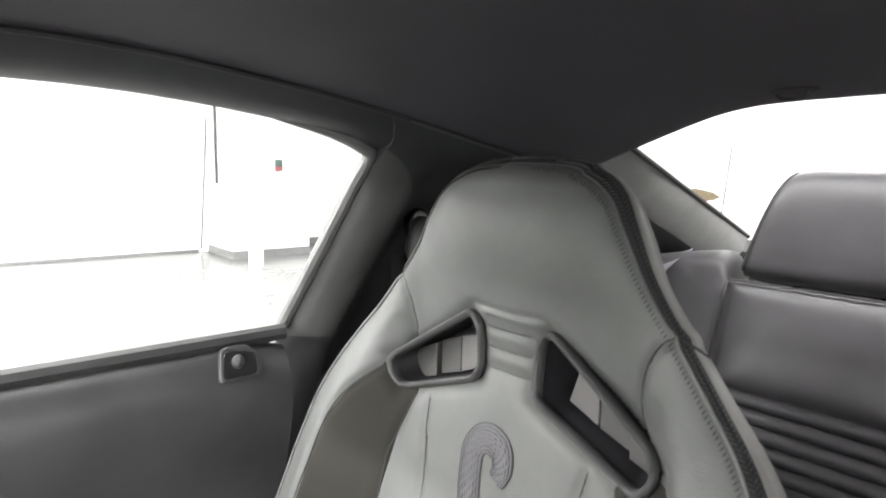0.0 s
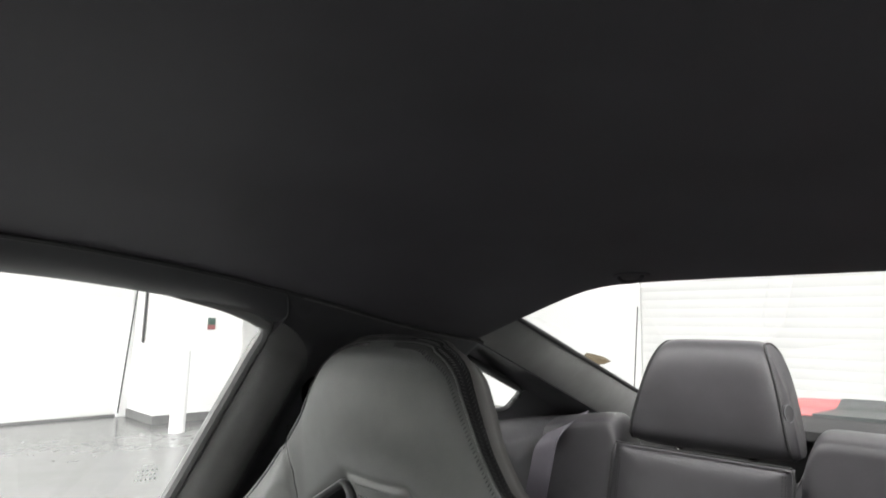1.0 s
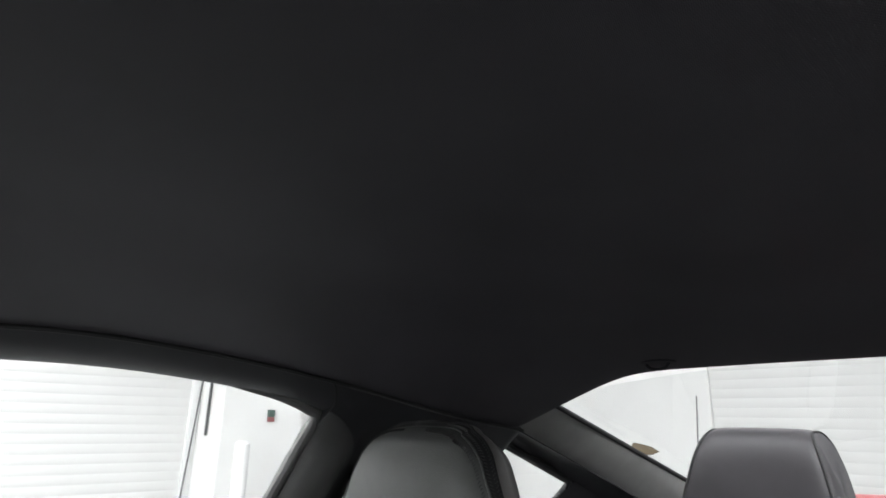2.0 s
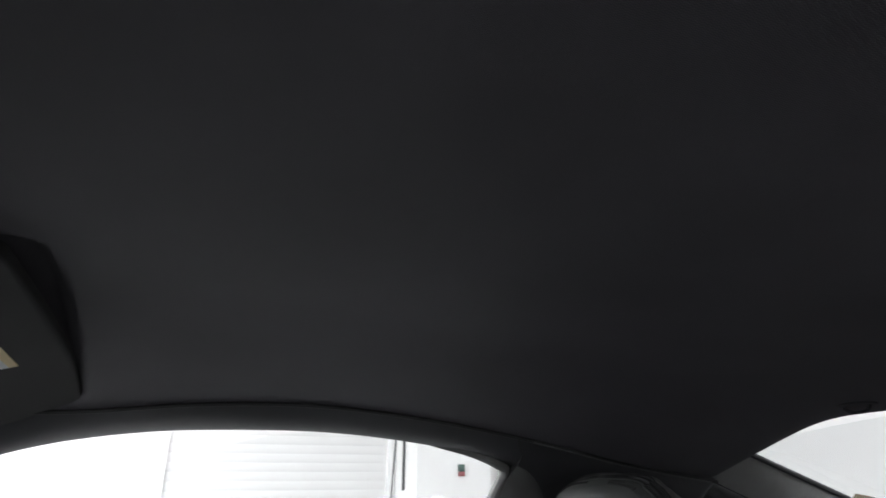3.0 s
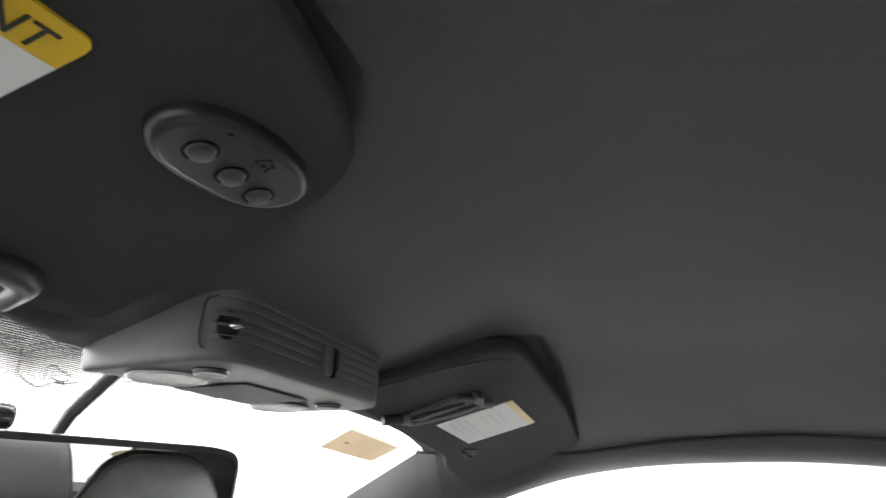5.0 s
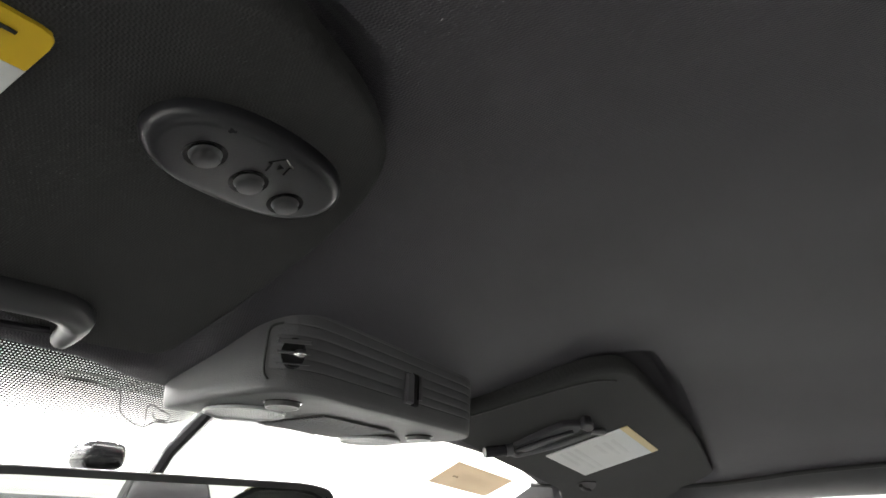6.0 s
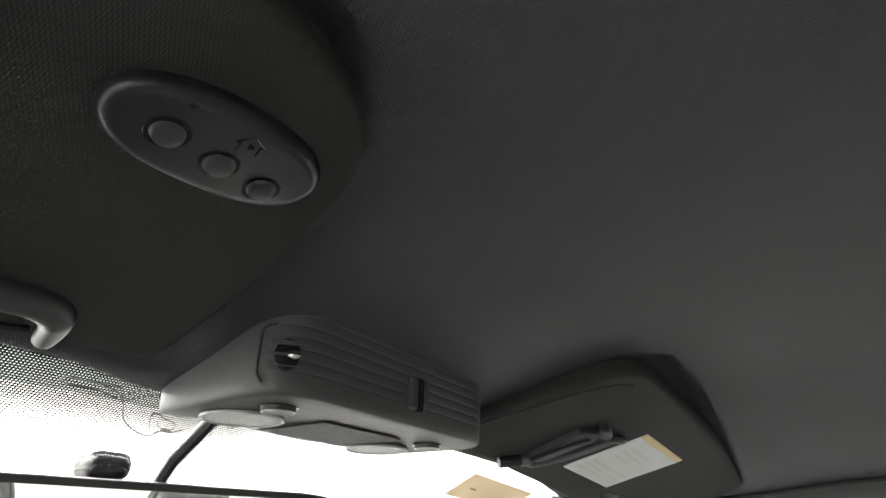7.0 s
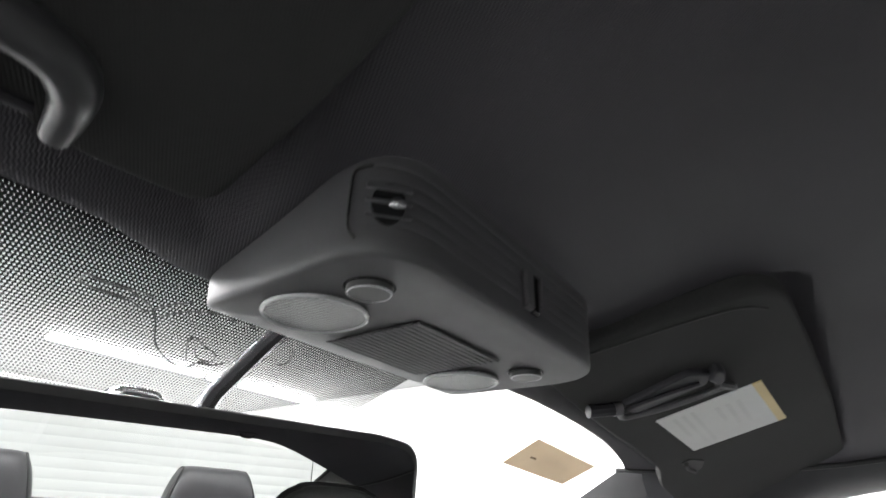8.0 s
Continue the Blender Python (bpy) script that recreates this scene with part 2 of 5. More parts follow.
def thicken(bm, depth, away):
    """Gives a sheet thickness on the side towards away."""
    bmesh.ops.recalc_face_normals(bm, faces=bm.faces[:])
    bm.normal_update()
    away = Vector(away)
    s = 1.0 if sum(f.normal.dot(away) * f.calc_area() for f in bm.faces) >= 0 else -1.0
    verts, faces = bm.verts[:], bm.faces[:]
    rim = [e for e in bm.edges if len(e.link_faces) == 1]
    twin = {v: bm.verts.new(v.co + v.normal * (s * depth)) for v in verts}
    for f in faces:
        bm.faces.new([twin[v] for v in reversed(f.verts)])
    for e in rim:
        p, q = e.verts
        bm.faces.new((p, q, twin[q], twin[p]))
    return bm


def box(x0, x1, y0, y1, z0, z1, bevel=0.0, seg=2, m=None, bm=None):
    bm = bm or bmesh.new()
    r = bmesh.ops.create_cube(bm, size=1.0)
    for v in r["verts"]:
        v.co = Vector((x0 + (v.co.x + 0.5) * (x1 - x0), y0 + (v.co.y + 0.5) * (y1 - y0), z0 + (v.co.z + 0.5) * (z1 - z0)))
    if bevel:
        ed = list({e for v in r["verts"] for e in v.link_edges})
        bmesh.ops.bevel(bm, geom=ed, offset=bevel, segments=seg, affect="EDGES", profile=0.5)
    if m is not None:
        bm.transform(m)
    return bm


def smooth_line(pts, n=8, closed=False):
    """Catmull-Rom line through the points."""
    p = [Vector(q) for q in pts]
    out = []
    m = len(p)
    for i in range(m if closed else m - 1):
        a, b, c, d = (p[(i + k) % m] if closed else p[min(max(i + k, 0), m - 1)] for k in (-1, 0, 1, 2))
        for s in range(n):
            t = s / n
            out.append(0.5 * (2 * b + (c - a) * t + (2 * a - 5 * b + 4 * c - d) * t * t + (3 * b - a - 3 * c + d) * t**3))
    if not closed:
        out.append(p[-1])
    return out


def round_poly(pts, r, n=5):
    """Closed polygon of 2D points with rounded corners. r: one radius or one a corner."""
    out = []
    m = len(pts)
    for i in range(m):
        a, b, c = (Vector(pts[(i + k) % m]) for k in (-1, 0, 1))
        rr = r[i] if isinstance(r, (list, tuple)) else r
        d1, d2 = (a - b), (c - b)
        q = min(rr, d1.length * 0.48, d2.length * 0.48)
        s, e = b + d1.normalized() * q, b + d2.normalized() * q
        for k in range(n + 1):
            t = k / n
            out.append((1 - t) ** 2 * s + 2 * t * (1 - t) * b + t * t * e)
    return out


def tube(pts, radius, sides=8, closed=False, bm=None, flat=1.0, up=(0, 0, 1)):
    """Round bar along the points; radius may be a function of 0..1. flat squeezes it along up."""
    bm = bm or bmesh.new()
    p = [Vector(q) for q in pts]
    n = len(p)
    rings = []
    for i in range(n):
        a, b = (p[i - 1], p[(i + 1) % n]) if closed else (p[max(i - 1, 0)], p[min(i + 1, n - 1)])
        t = (b - a).normalized()
        side = t.cross(Vector(up))
        side = side.normalized() if side.length > 1e-5 else Vector((1, 0, 0))
        nrm = side.cross(t).normalized()
        r = radius(i / max(1, n - 1)) if callable(radius) else radius
        rings.append([bm.verts.new(p[i] + side * (r * math.cos(2 * math.pi * k / sides)) + nrm * (r * flat * math.sin(2 * math.pi * k / sides))) for k in range(sides)])
    for i in range(n if closed else n - 1):
        for k in range(sides):
            bm.faces.new((rings[i][k], rings[i][(k + 1) % sides], rings[(i + 1) % n][(k + 1) % sides], rings[(i + 1) % n][k]))
    if not closed:
        bm.faces.new(rings[0])
        bm.faces.new(rings[-1])
    return bm


def prism(outline, m, depth, bevel=0.0, seg=3, dome=0.0):
    """Plate from a 2D outline, in the plane of m, from 0 to depth along m's z; the far rim is rounded by bevel, its face domed."""
    bm = bmesh.new()
    c = sum((Vector(q) for q in outline), Vector((0, 0))) / len(outline)
    loops = [(1.0, 0.0, 0.0)]
    for k in range(seg + 1):
        a = math.pi / 2 * k / seg
        loops.append((1.0, depth - bevel + bevel * math.sin(a), bevel * (1 - math.cos(a))))
    rings = []
    size = max((Vector(q) - c).length for q in outline)
    for _, z, inset in loops:
        rings.append([bm.verts.new(m @ Vector((*(c + (Vector(q) - c) * (1 - inset / max(1e-4, (Vector(q) - c).length))), z))) for q in outline])
    rings.append([bm.verts.new(m @ Vector((*(c + (Vector(q) - c) * (1 - (bevel + 0.0004) / max(1e-3, (Vector(q) - c).length))), depth))) for q in outline])
    if dome:
        for s in (0.75, 0.5, 0.25):
            z = depth + dome * (1 - s * s)
            rings.append([bm.verts.new(m @ Vector((*(c + (Vector(q) - c) * s * (1 - bevel / size)), z))) for q in outline])
    n = len(outline)
    for a, b in zip(rings, rings[1:]):
        for k in range(n):
            bm.faces.new((a[k], a[(k + 1) % n], b[(k + 1) % n], b[k]))
    bm.faces.new(rings[0])
    bm.faces.new(rings[-1])
    return bm


def ellipse(a, b, n=32, cx=0.0, cy=0.0):
    return [Vector((cx + a * math.cos(2 * math.pi * k / n), cy + b * math.sin(2 * math.pi * k / n))) for k in range(n)]


def inside(poly, x, y):
    hit, n = False, len(poly)
    for i in range(n):
        (x0, y0), (x1, y1) = poly[i][:2], poly[i - 1][:2]
        if (y0 > y) != (y1 > y) and x < (x1 - x0) * (y - y0) / (y1 - y0) + x0:
            hit = not hit
    return hit


def frame_of(origin, xdir, normal):
    """Pose matrix with the given origin, x direction and z = normal."""
    z = Vector(normal).normalized()
    x = Vector(xdir)
    x = (x - z * x.dot(z)).normalized()
    y = z.cross(x)
    m = Matrix((x, y, z)).transposed().to_4x4()
    m.translation = origin
    return m


# ---- garage ----
X0, X1, Y0, Y1 = -3.7, 8.2, -7.2, 12.0
whole("floor", box(X0, X1, Y0, Y1, -0.2, 0.0), M_FLOOR, "smooth grey epoxy garage floor", "floor", "structure")
whole("ceiling", box(X0, X1, Y0, Y1, CEIL, CEIL + 0.2), M_CEIL, "pale grey painted garage ceiling", "ceiling", "structure")
# Unseen west wall, set close to throw light onto the driver's side.
whole("wall_west", box(X0 - 0.2, X0, Y0, Y1, 0, CEIL), M_WALL, "plain white garage wall", "wall", "structure")
whole("wall_north", box(X0, X1, Y1, Y1 + 0.2, 0, CEIL), M_WALL, "plain white garage wall", "wall", "structure")

DOOR_E = (-2.27, 0.62)
bm = box(X1, X1 + 0.25, Y0, DOOR_E[0] - 0.11, 0, CEIL)
box(X1, X1 + 0.25, DOOR_E[1], Y1, 0, CEIL, bm=bm)
box(X1, X1 + 0.25, DOOR_E[0] - 0.11, DOOR_E[1], 3.0, CEIL, bm=bm)
whole("wall_east", bm, M_WALL, "white garage wall round a roller door", "wall", "structure")
whole("pilaster", box(7.3, X1 - 0.001, -3.45, -2.38, 0, CEIL), M_WALL, "white painted wall pier beside the roller door", "pier", "structure")
bm = box(7.285, 7.3, -3.45, -2.365, 0, 0.1)
box(7.3, X1, -2.38, -2.365, 0, 0.1, bm=bm)
box(X1 - 0.015, X1, Y0, -3.45, 0, 0.1, bm=bm)
whole("baseboard", bm, M_SKIRT, "grey skirting along the white wall", "skirting", "structure")

DOOR_S = (-3.2, 3.45)
bm = box(X0, DOOR_S[0], Y0 - 0.25, Y0, 0, CEIL)
box(DOOR_S[1], X1, Y0 - 0.25, Y0, 0, CEIL, bm=bm)
box(DOOR_S[0], DOOR_S[1], Y0 - 0.25, Y0, 3.1, CEIL, bm=bm)
whole("wall_south", bm, M_WALL, "white garage wall round a wide roller door", "wall", "structure")


def roller(name, along, a, b, at, height, out, label):
    """Roller door of slats; along: axis in which its slats run."""
    d = thing(name, (at, (a + b) / 2, 0) if along == "y" else ((a + b) / 2, at, 0), label, "roller door", kind="structure")
    n = int(height / 0.115)
    me = None
    for k in range(n):
        z = 0.03 + k * 0.115
        prof = [(0.0168, 0.0), (0.0182, 0.005), (0.0188, 0.055), (0.0182, 0.1095), (0.0168, 0.1148)]
        if me is None:
            bm = bmesh.new()
            ends = []
            for s in (-(b - a) / 2, (b - a) / 2):
                ends.append([bm.verts.new((s, q[0], q[1])) for q in prof])
            for i in range(len(prof) - 1):
                bm.faces.new((ends[0][i], ends[1][i], ends[1][i + 1], ends[0][i + 1]))
            bm.faces.new(ends[0]), bm.faces.new(ends[1])
            bm.faces.new((ends[0][0], ends[1][0], ends[1][-1], ends[0][-1]))
            me = mesh_of("slat", bm, M_ROLLER)
        o = new("slat", me)
        o.parent = d
        o.matrix_basis = Matrix.Translation((0, 0, z)) @ (pose(0, 0, 0, 0, 0, out))
    m = pose(0, 0, 0, 0, 0, out)
    bm = box(-(b - a) / 2, (b - a) / 2, -0.005, 0.03, 0.0, 0.03, bm=None)
    bm.transform(Matrix.Translation(d.location) @ m)
    part("bottom_bar", bm, M_SKIRT, d, "dark rubber bottom edge")
    return d


roller("roller_door", "y", DOOR_E[0], DOOR_E[1], X1 + 0.06, 3.0, 90, "closed white slatted roller door in the garage wall")
roller("roller_door", "x", DOOR_S[0], DOOR_S[1], Y0 - 0.06, 3.1, 0, "closed wide white slatted roller door behind the car")
whole("door_track", box(X1 - 0.03, X1 + 0.10, -2.379, -2.262, 0.0, 3.0, 0.004), M_STEEL, "white steel guide rail of the roller door", "guide rail", "structure")
whole("pull_bar", box(7.74, 7.79, -2.364, -2.345, 0.95, 2.4, 0.004), M_DARKSTEEL, "dark narrow pull strip fixed to the wall pier", "pull strip")

bm = bmesh.new()
tube([(6.64, -2.4, 0), (6.64, -2.4, 0.84), (6.64, -2.4, 0.89), (6.64, -2.4, 0.92)], lambda s: 0.085 if s < 0.9 else 0.06, 20, bm=bm)
whole("bollard", bm, M_STEEL, "white steel bollard in front of the wall pier", "bollard")
call = thing("call_point", (7.285, -3.0, 1.2), "small red and green call point box on the pier", "call point")
part("lower_half", box(7.26, 7.299, -3.05, -2.96, 1.13, 1.19, 0.006), M_REDBOX, call)
part("upper_half", box(7.26, 7.299, -3.05, -2.96, 1.19, 1.28, 0.006), M_GREENBOX, call)

for row_y in TUBE_ROWS:
    for tx in ((-1.2, 4.25, 6.75) if row_y > 8 else (-1.0, 1.6, 4.2, 6.8)):
        fx = thing("tube_light", (tx, row_y, CEIL), "white ceiling batten with a lit fluorescent tube", "tube light", "ceiling tube lights")
        part("housing", box(tx - 1.2, tx + 1.2, row_y - 0.04, row_y + 0.04, CEIL - 0.07, CEIL - 0.001, 0.006), M_STEEL, fx)
        part("diffuser", box(tx - 1.19, tx + 1.19, row_y - 0.075, row_y + 0.075, CEIL - 0.125, CEIL - 0.072, 0.02, 3), M_TUBE, fx, "glowing white diffuser")

# Battens made up for the added side lamp, out of view.
for ty in (0.9, 3.4, 5.9):
    fx = thing("tube_light", (FILL_X, ty, CEIL), "white ceiling batten with a lit fluorescent tube", "tube light", "ceiling tube lights")
    part("housing", box(FILL_X - 0.04, FILL_X + 0.04, ty - 1.2, ty + 1.2, CEIL - 0.07, CEIL - 0.001, 0.006), M_STEEL, fx)
    part("diffuser", box(FILL_X - 0.075, FILL_X + 0.075, ty - 1.19, ty + 1.19, CEIL - 0.125, CEIL - 0.072, 0.02, 3), M_TUBE, fx, "glowing white diffuser")

# ---- roof lining ----
SEAM_X = 0.54
SEAM = [(-0.36, 1.180), (-0.18, 1.205), (0.0, 1.239), (0.18, 1.265), (0.34, 1.277), (0.49, 1.271), (0.60, 1.259), (0.72, 1.257), (0.87, 1.266)]
CROWN = [(-0.36, 1.264), (-0.1, 1.316), (0.2, 1.345), (0.45, 1.350), (0.55, 1.345), (0.62, 1.330), (0.66, 1.317), (0.69, 1.307), (0.72, 1.2985), (0.752, 1.2895), (0.786, 1.2815), (0.80, 1.2780), (0.87, 1.2780)]
WINTOP = [(-0.02, 1.196), (0.016, 1.206), (0.07, 1.220), (0.16, 1.233), (0.29, 1.245), (0.41, 1.246), (0.53, 1.240), (0.635, 1.223), (0.70, 1.204), (0.78, 1.177), (0.95, 1.115), (1.3, 0.98)]


def shoulder(s):
    """Fall of the lining towards the side: level in the middle, sloping evenly from a soft bend outwards."""
    a, w = 0.60, 0.05
    soft = lambda q: w * math.log1p(math.exp(q / w))
    return (soft(s - a) - soft(-a)) / (soft(1.0 - a) - soft(-a))


def liner_z(x, y):
    s = min(1.0, abs(x) / SEAM_X)
    zs = float(table(SEAM, y))
    # recessed pockets round the sun visors
    qx, qy = abs(abs(x) + 0.38 * (y - 0.61) - 0.390) - 0.200, abs(y - 0.686) - 0.068
    e = (0.032 - math.hypot(max(qx, 0.0), max(qy, 0.0)) - min(0.0, max(qx, qy))) / 0.022
    e = min(1.0, max(0.0, e)) * min(1.0, max(0.0, (0.535 - abs(x)) / 0.03))
    return zs + (float(table(CROWN, y)) - zs) * (1 - 0.06 * s * s - 0.94 * shoulder(s)) + 0.021 * e * e * (3 - 2 * e)


def liner_front(x):
    return float(np.interp(abs(x), [0, 0.05, 0.11, 0.145, 0.2, 0.36, 0.45], [0.801, 0.801, 0.798, 0.789, 0.789, 0.796, 0.801])) + 0.9 * max(0.0, abs(x) - 0.36) ** 2


def liner(u, v):
    x = (2 * u - 1) * (SEAM_X + 0.004)
    y = -0.36 + v * (liner_front(x) + 0.36)
    z = liner_z(x, y)
    edge = max(0.0, 1 - v / 0.03)
    return (x, y - 0.006 * edge, z + 0.010 * edge * edge)


bm = sheet(liner, 220, 240)
thicken(bm, 0.006, (0, 0, 1))
whole("headliner", bm, M_LINER, "charcoal knitted fabric headliner of the car roof", "headliner", "structure")

bm = sheet(lambda u, v: ((2 * u - 1) * 0.57, -0.42 + v * 1.27, max(liner_z((2 * u - 1) * 0.53, min(0.80, -0.36 + v * 1.22)) + 0.035, 1.318 * (v > 0.9)) - 0.03 * abs(2 * u - 1) ** 6), 20, 24)
thicken(bm, 0.004, (0, 0, 1))
whole("roof_panel", bm, M_REDPAINT, "red painted steel car roof", "car roof", "structure")


bm = sheet(lambda u, v: (lambda x: (x * (1 + 0.05 * v), liner_front(x) + (0.834 - liner_front(x)) * v, liner_z(x, liner_front(x)) + 0.001 + (1.3115 - 0.10 * x * x - liner_z(x, liner_front(x))) * v))((2 * u - 1) * SEAM_X), 60, 4)
thicken(bm, 0.004, (0, 1, 1))
whole("header_trim", bm, M_TRIM, "black header trim above the windscreen", "header trim", "structure")


# ---- door frames, pillars, glass ----
def side_x(z):
    return min(0.722, 0.70 - (z - 0.98) * 0.47)


def door_head(u, v):
    """Rail over the door glass: u along the car, v from the seam down to the glass."""
    y = -0.022 + u * 0.832
    zs, zw = float(table(SEAM, y)), float(table(WINTOP, y))
    x = 0.538 + 0.058 * v + 0.12 * max(0.0, y - 0.68) * v
    return (x, y, zs - 0.001 - (zs - zw - 0.001) * (1 - (1 - v) ** 1.7))


for side in (1, -1):
    bm = sheet(lambda u, v: (lambda p: (p[0] * side, p[1], p[2]))(door_head(u, v)), 48, 14)
    thicken(bm, 0.004, (side, 0, 1))
    whole("door_head_trim", bm, M_TRIM, "black moulded trim over the door window", "door trim", "structure")
    bm = tube([(0.538 * side, -0.36 + k * 0.03, float(table(SEAM, -0.36 + k * 0.03)) - 0.0015) for k in range(41)], 0.003, 6)
    whole("seam_seal", bm, M_RUBBER, "thin black rubber seam along the headliner", "seal", "structure")

# B-pillar edge beside the door glass, from roof to belt line
def bpillar_y(z):
    return 0.004 + (1.206 - z) * 0.30


PILLAR = [(0.0, 0.008), (0.012, -0.006), (0.03, -0.016), (0.05, -0.022), (0.065, -0.022), (0.085, -0.006), (0.115, 0.020), (0.2, 0.026), (0.34, 0.006), (0.45, 0.0), (1.2, 0.0)]


def smooth01(t):
    t = min(1.0, max(0.0, t))
    return t * t * (3 - 2 * t)


def quarter_top(y):
    return float(table(SEAM, max(-0.345, y))) if y > -0.345 else 1.182 - 0.36 * (-0.345 - y)


def quarter(u, v):
    """Side trim behind the door glass: u from the door to the rear, v from the seam down."""
    zt = quarter_top(-u * 0.95)
    z = zt + (0.42 - zt) * v
    yf = bpillar_y(min(z, 1.206))
    y = yf + u * (-1.0 - yf)
    x = side_x(z)
    k = max(0.0, 1 - (zt - z) / 0.07)
    x = x - (x - (0.538 + 0.107 * min(1.0, max(0.0, (-0.36 - y) / 0.06)))) * k**1.6
    d = yf - y
    fade = smooth01((zt - z - 0.015) / 0.11)
    return (x + fade * float(table(PILLAR, d)), y, z)


QWIN = [(-0.38, 1.160), (-0.637, 1.075), (-0.603, 1.033), (-0.38, 1.033)]
for side in (1, -1):
    def keep(u, v):
        p = quarter(u, v)
        return not inside(QWIN, p[1], p[2])
    # Front edge of the same trim, coloured lighter for the window light on it.
    def pillar_edge(u, v):
        w = min(1.0, v / 0.22)
        p = quarter(u * 0.086 * (0.02 + 0.98 * math.sin(math.pi / 2 * w) ** 0.7), 0.045 + 0.305 * v)
        return ((p[0] - 0.0022) * side, p[1], p[2])
    bm = sheet(pillar_edge, 14, 60)
    thicken(bm, 0.004, (side, 0, 0))
    whole("pillar_edge_trim", bm, M_LITTRIM, "edge of the door pillar trim, greyer for the window light it catches", "pillar trim", "structure")
    bm = sheet(lambda u, v: (lambda p: (p[0] * side, p[1], p[2]))(quarter(u, v)), 110, 110, keep)
    thicken(bm, 0.004, (side, 0, 0))
    whole("pillar_trim", bm, M_TRIM, "black moulded pillar and quarter trim behind the door", "pillar trim", "structure")
    ring = [((side_x(q.y) - 0.001) * side, q.x, q.y) for q in round_poly(QWIN, [0.01, 0.02, 0.015, 0.01], 5)]
    whole("quarter_seal", tube(ring, 0.006, 8, True), M_RUBBER, "black rubber seal round the small quarter window", "seal", "structure")
    bm = bmesh.new()
    bm.faces.new([bm.verts.new(((side_x(q[1]) + 0.02) * side, q[0], q[1])) for q in ((-0.36, 1.17), (-0.66, 1.08), (-0.63, 1.02), (-0.36, 1.02))])
    o = whole("window_quarter", bm, M_GLASS, "small fixed quarter window pane", "window", "structure")
    o.visible_shadow = False
    # rubber run beside the door glass
    line = [(side_x(z) * side + 0.008 * side, bpillar_y(z) + 0.004, z) for z in np.linspace(0.966, 1.176, 14)]
    bend = [(0.603 * side, 0.012, 1.196), (0.599 * side, 0.028, 1.2075), (0.597 * side, 0.050, 1.2165)]
    head = [(0.597 * side, y, float(table(WINTOP, y)) + up) for y, up in ((0.08, 0.004), (0.13, 0.008), (0.19, 0.016))]
    run_line = smooth_line(line[::3] + bend + head, 6)
    whole("glass_run", tube(run_line, 0.0095, 10), M_RUN, "grey rubber channel along the door glass", "seal", "structure")
    def pillar_return(u, v):
        p = Vector(quarter(0.0, 0.30 * v))
        p.x *= side
        z = min(p.z, 1.20)
        return p.lerp(Vector(((side_x(z) + 0.010) * side, bpillar_y(z) + 0.002, p.z)), u)
    bm = sheet(pillar_return, 4, 40)
    thicken(bm, 0.002, (side, -1, 0))
    whole("pillar_return_trim", bm, M_TRIM, "black return edge of the pillar trim", "pillar trim", "structure")
    # Highlight along the trim's top edge, drawn as a thin lighter bar.
    line = [(0.5365 * side, 0.0 - k * 0.0345, float(table(SEAM, -k * 0.0345)) - 0.0035) for k in range(11)]
    whole("trim_edge_highlight", tube(line, 0.0014, 6), M_LITTRIM, "thin grey line for the highlight on the pillar trim edge", "trim", "structure")
    line = smooth_line([(0.5365 * side, 0.026, 1.243), (0.548 * side, 0.014, 1.228), (0.566 * side, 0.004, 1.212), (0.588 * side, 0.0, 1.204)], 4)
    whole("trim_joint", tube(line, 0.0016, 6), M_INK, "dark joint between door and pillar trim", "joint", "structure")
    # rear pillar beside the back glass
    def cpillar(u, v):
        y = -0.35 - u * 0.70
        top = Vector((0.495 + 0.07 * u, -0.395 - 0.66 * u, 1.222 - 0.186 * u))
        low = Vector((0.560 + 0.05 * u, y, 1.186 - 0.238 * u))
        out = Vector((0.656 + 0.016 * u, y, 1.176 - 0.268 * u))
        if v < 0.5:
            w = v * 2
            p = top.lerp(low, w) + Vector((-0.010, 0, 0.004)) * math.sin(w * math.pi)
        else:
            w = v * 2 - 1
            p = low.lerp(out, w) + Vector((0.0, 0, 0.010)) * math.sin(w * math.pi)
        return (p.x * side, p.y, p.z)
    # Lower half in black trim: shade on the underside put into the colour.
    bm = sheet(lambda u, v: cpillar(u, 0.5 + 0.5 * v), 30, 8)
    thicken(bm, 0.004, (side, 0, 0.6))
    whole("rear_pillar_base", bm, M_TRIM, "lower rear pillar trim, black for the shade on its underside", "pillar trim", "structure")
    bm = sheet(lambda u, v: cpillar(u, 0.52 * v), 30, 8)
    thicken(bm, 0.004, (side, 0, 0.6))
    whole("rear_pillar_trim", bm, M_CTRIM, "grey moulded trim beside the back window", "pillar trim", "structure")
    line = [(cpillar(k / 20, 0)[0], cpillar(k / 20, 0)[1], cpillar(k / 20, 0)[2] + 0.002) for k in range(21)]
    whole("back_glass_seal", tube(line, 0.005, 8), M_RUBBER, "black seal along the back window", "seal", "structure")
    # windscreen pillar
    def apillar(u, v):
        y = 0.80 + u * 0.75
        a = Vector((0.572 + 0.14 * u, 0.838 + u * 0.72, 1.271 - 0.36 * u))
        b = Vector((0.596 + 0.12 * u, 0.735 + u * 0.75, 1.192 - 0.30 * u))
        mid = (a + b) / 2 + Vector((-0.020, -0.012, -0.004))
        p = a * (1 - v) ** 2 + mid * 2 * v * (1 - v) + b * v * v
        p.z = min(p.z, 1.268)
        return (p.x * side, p.y, p.z)
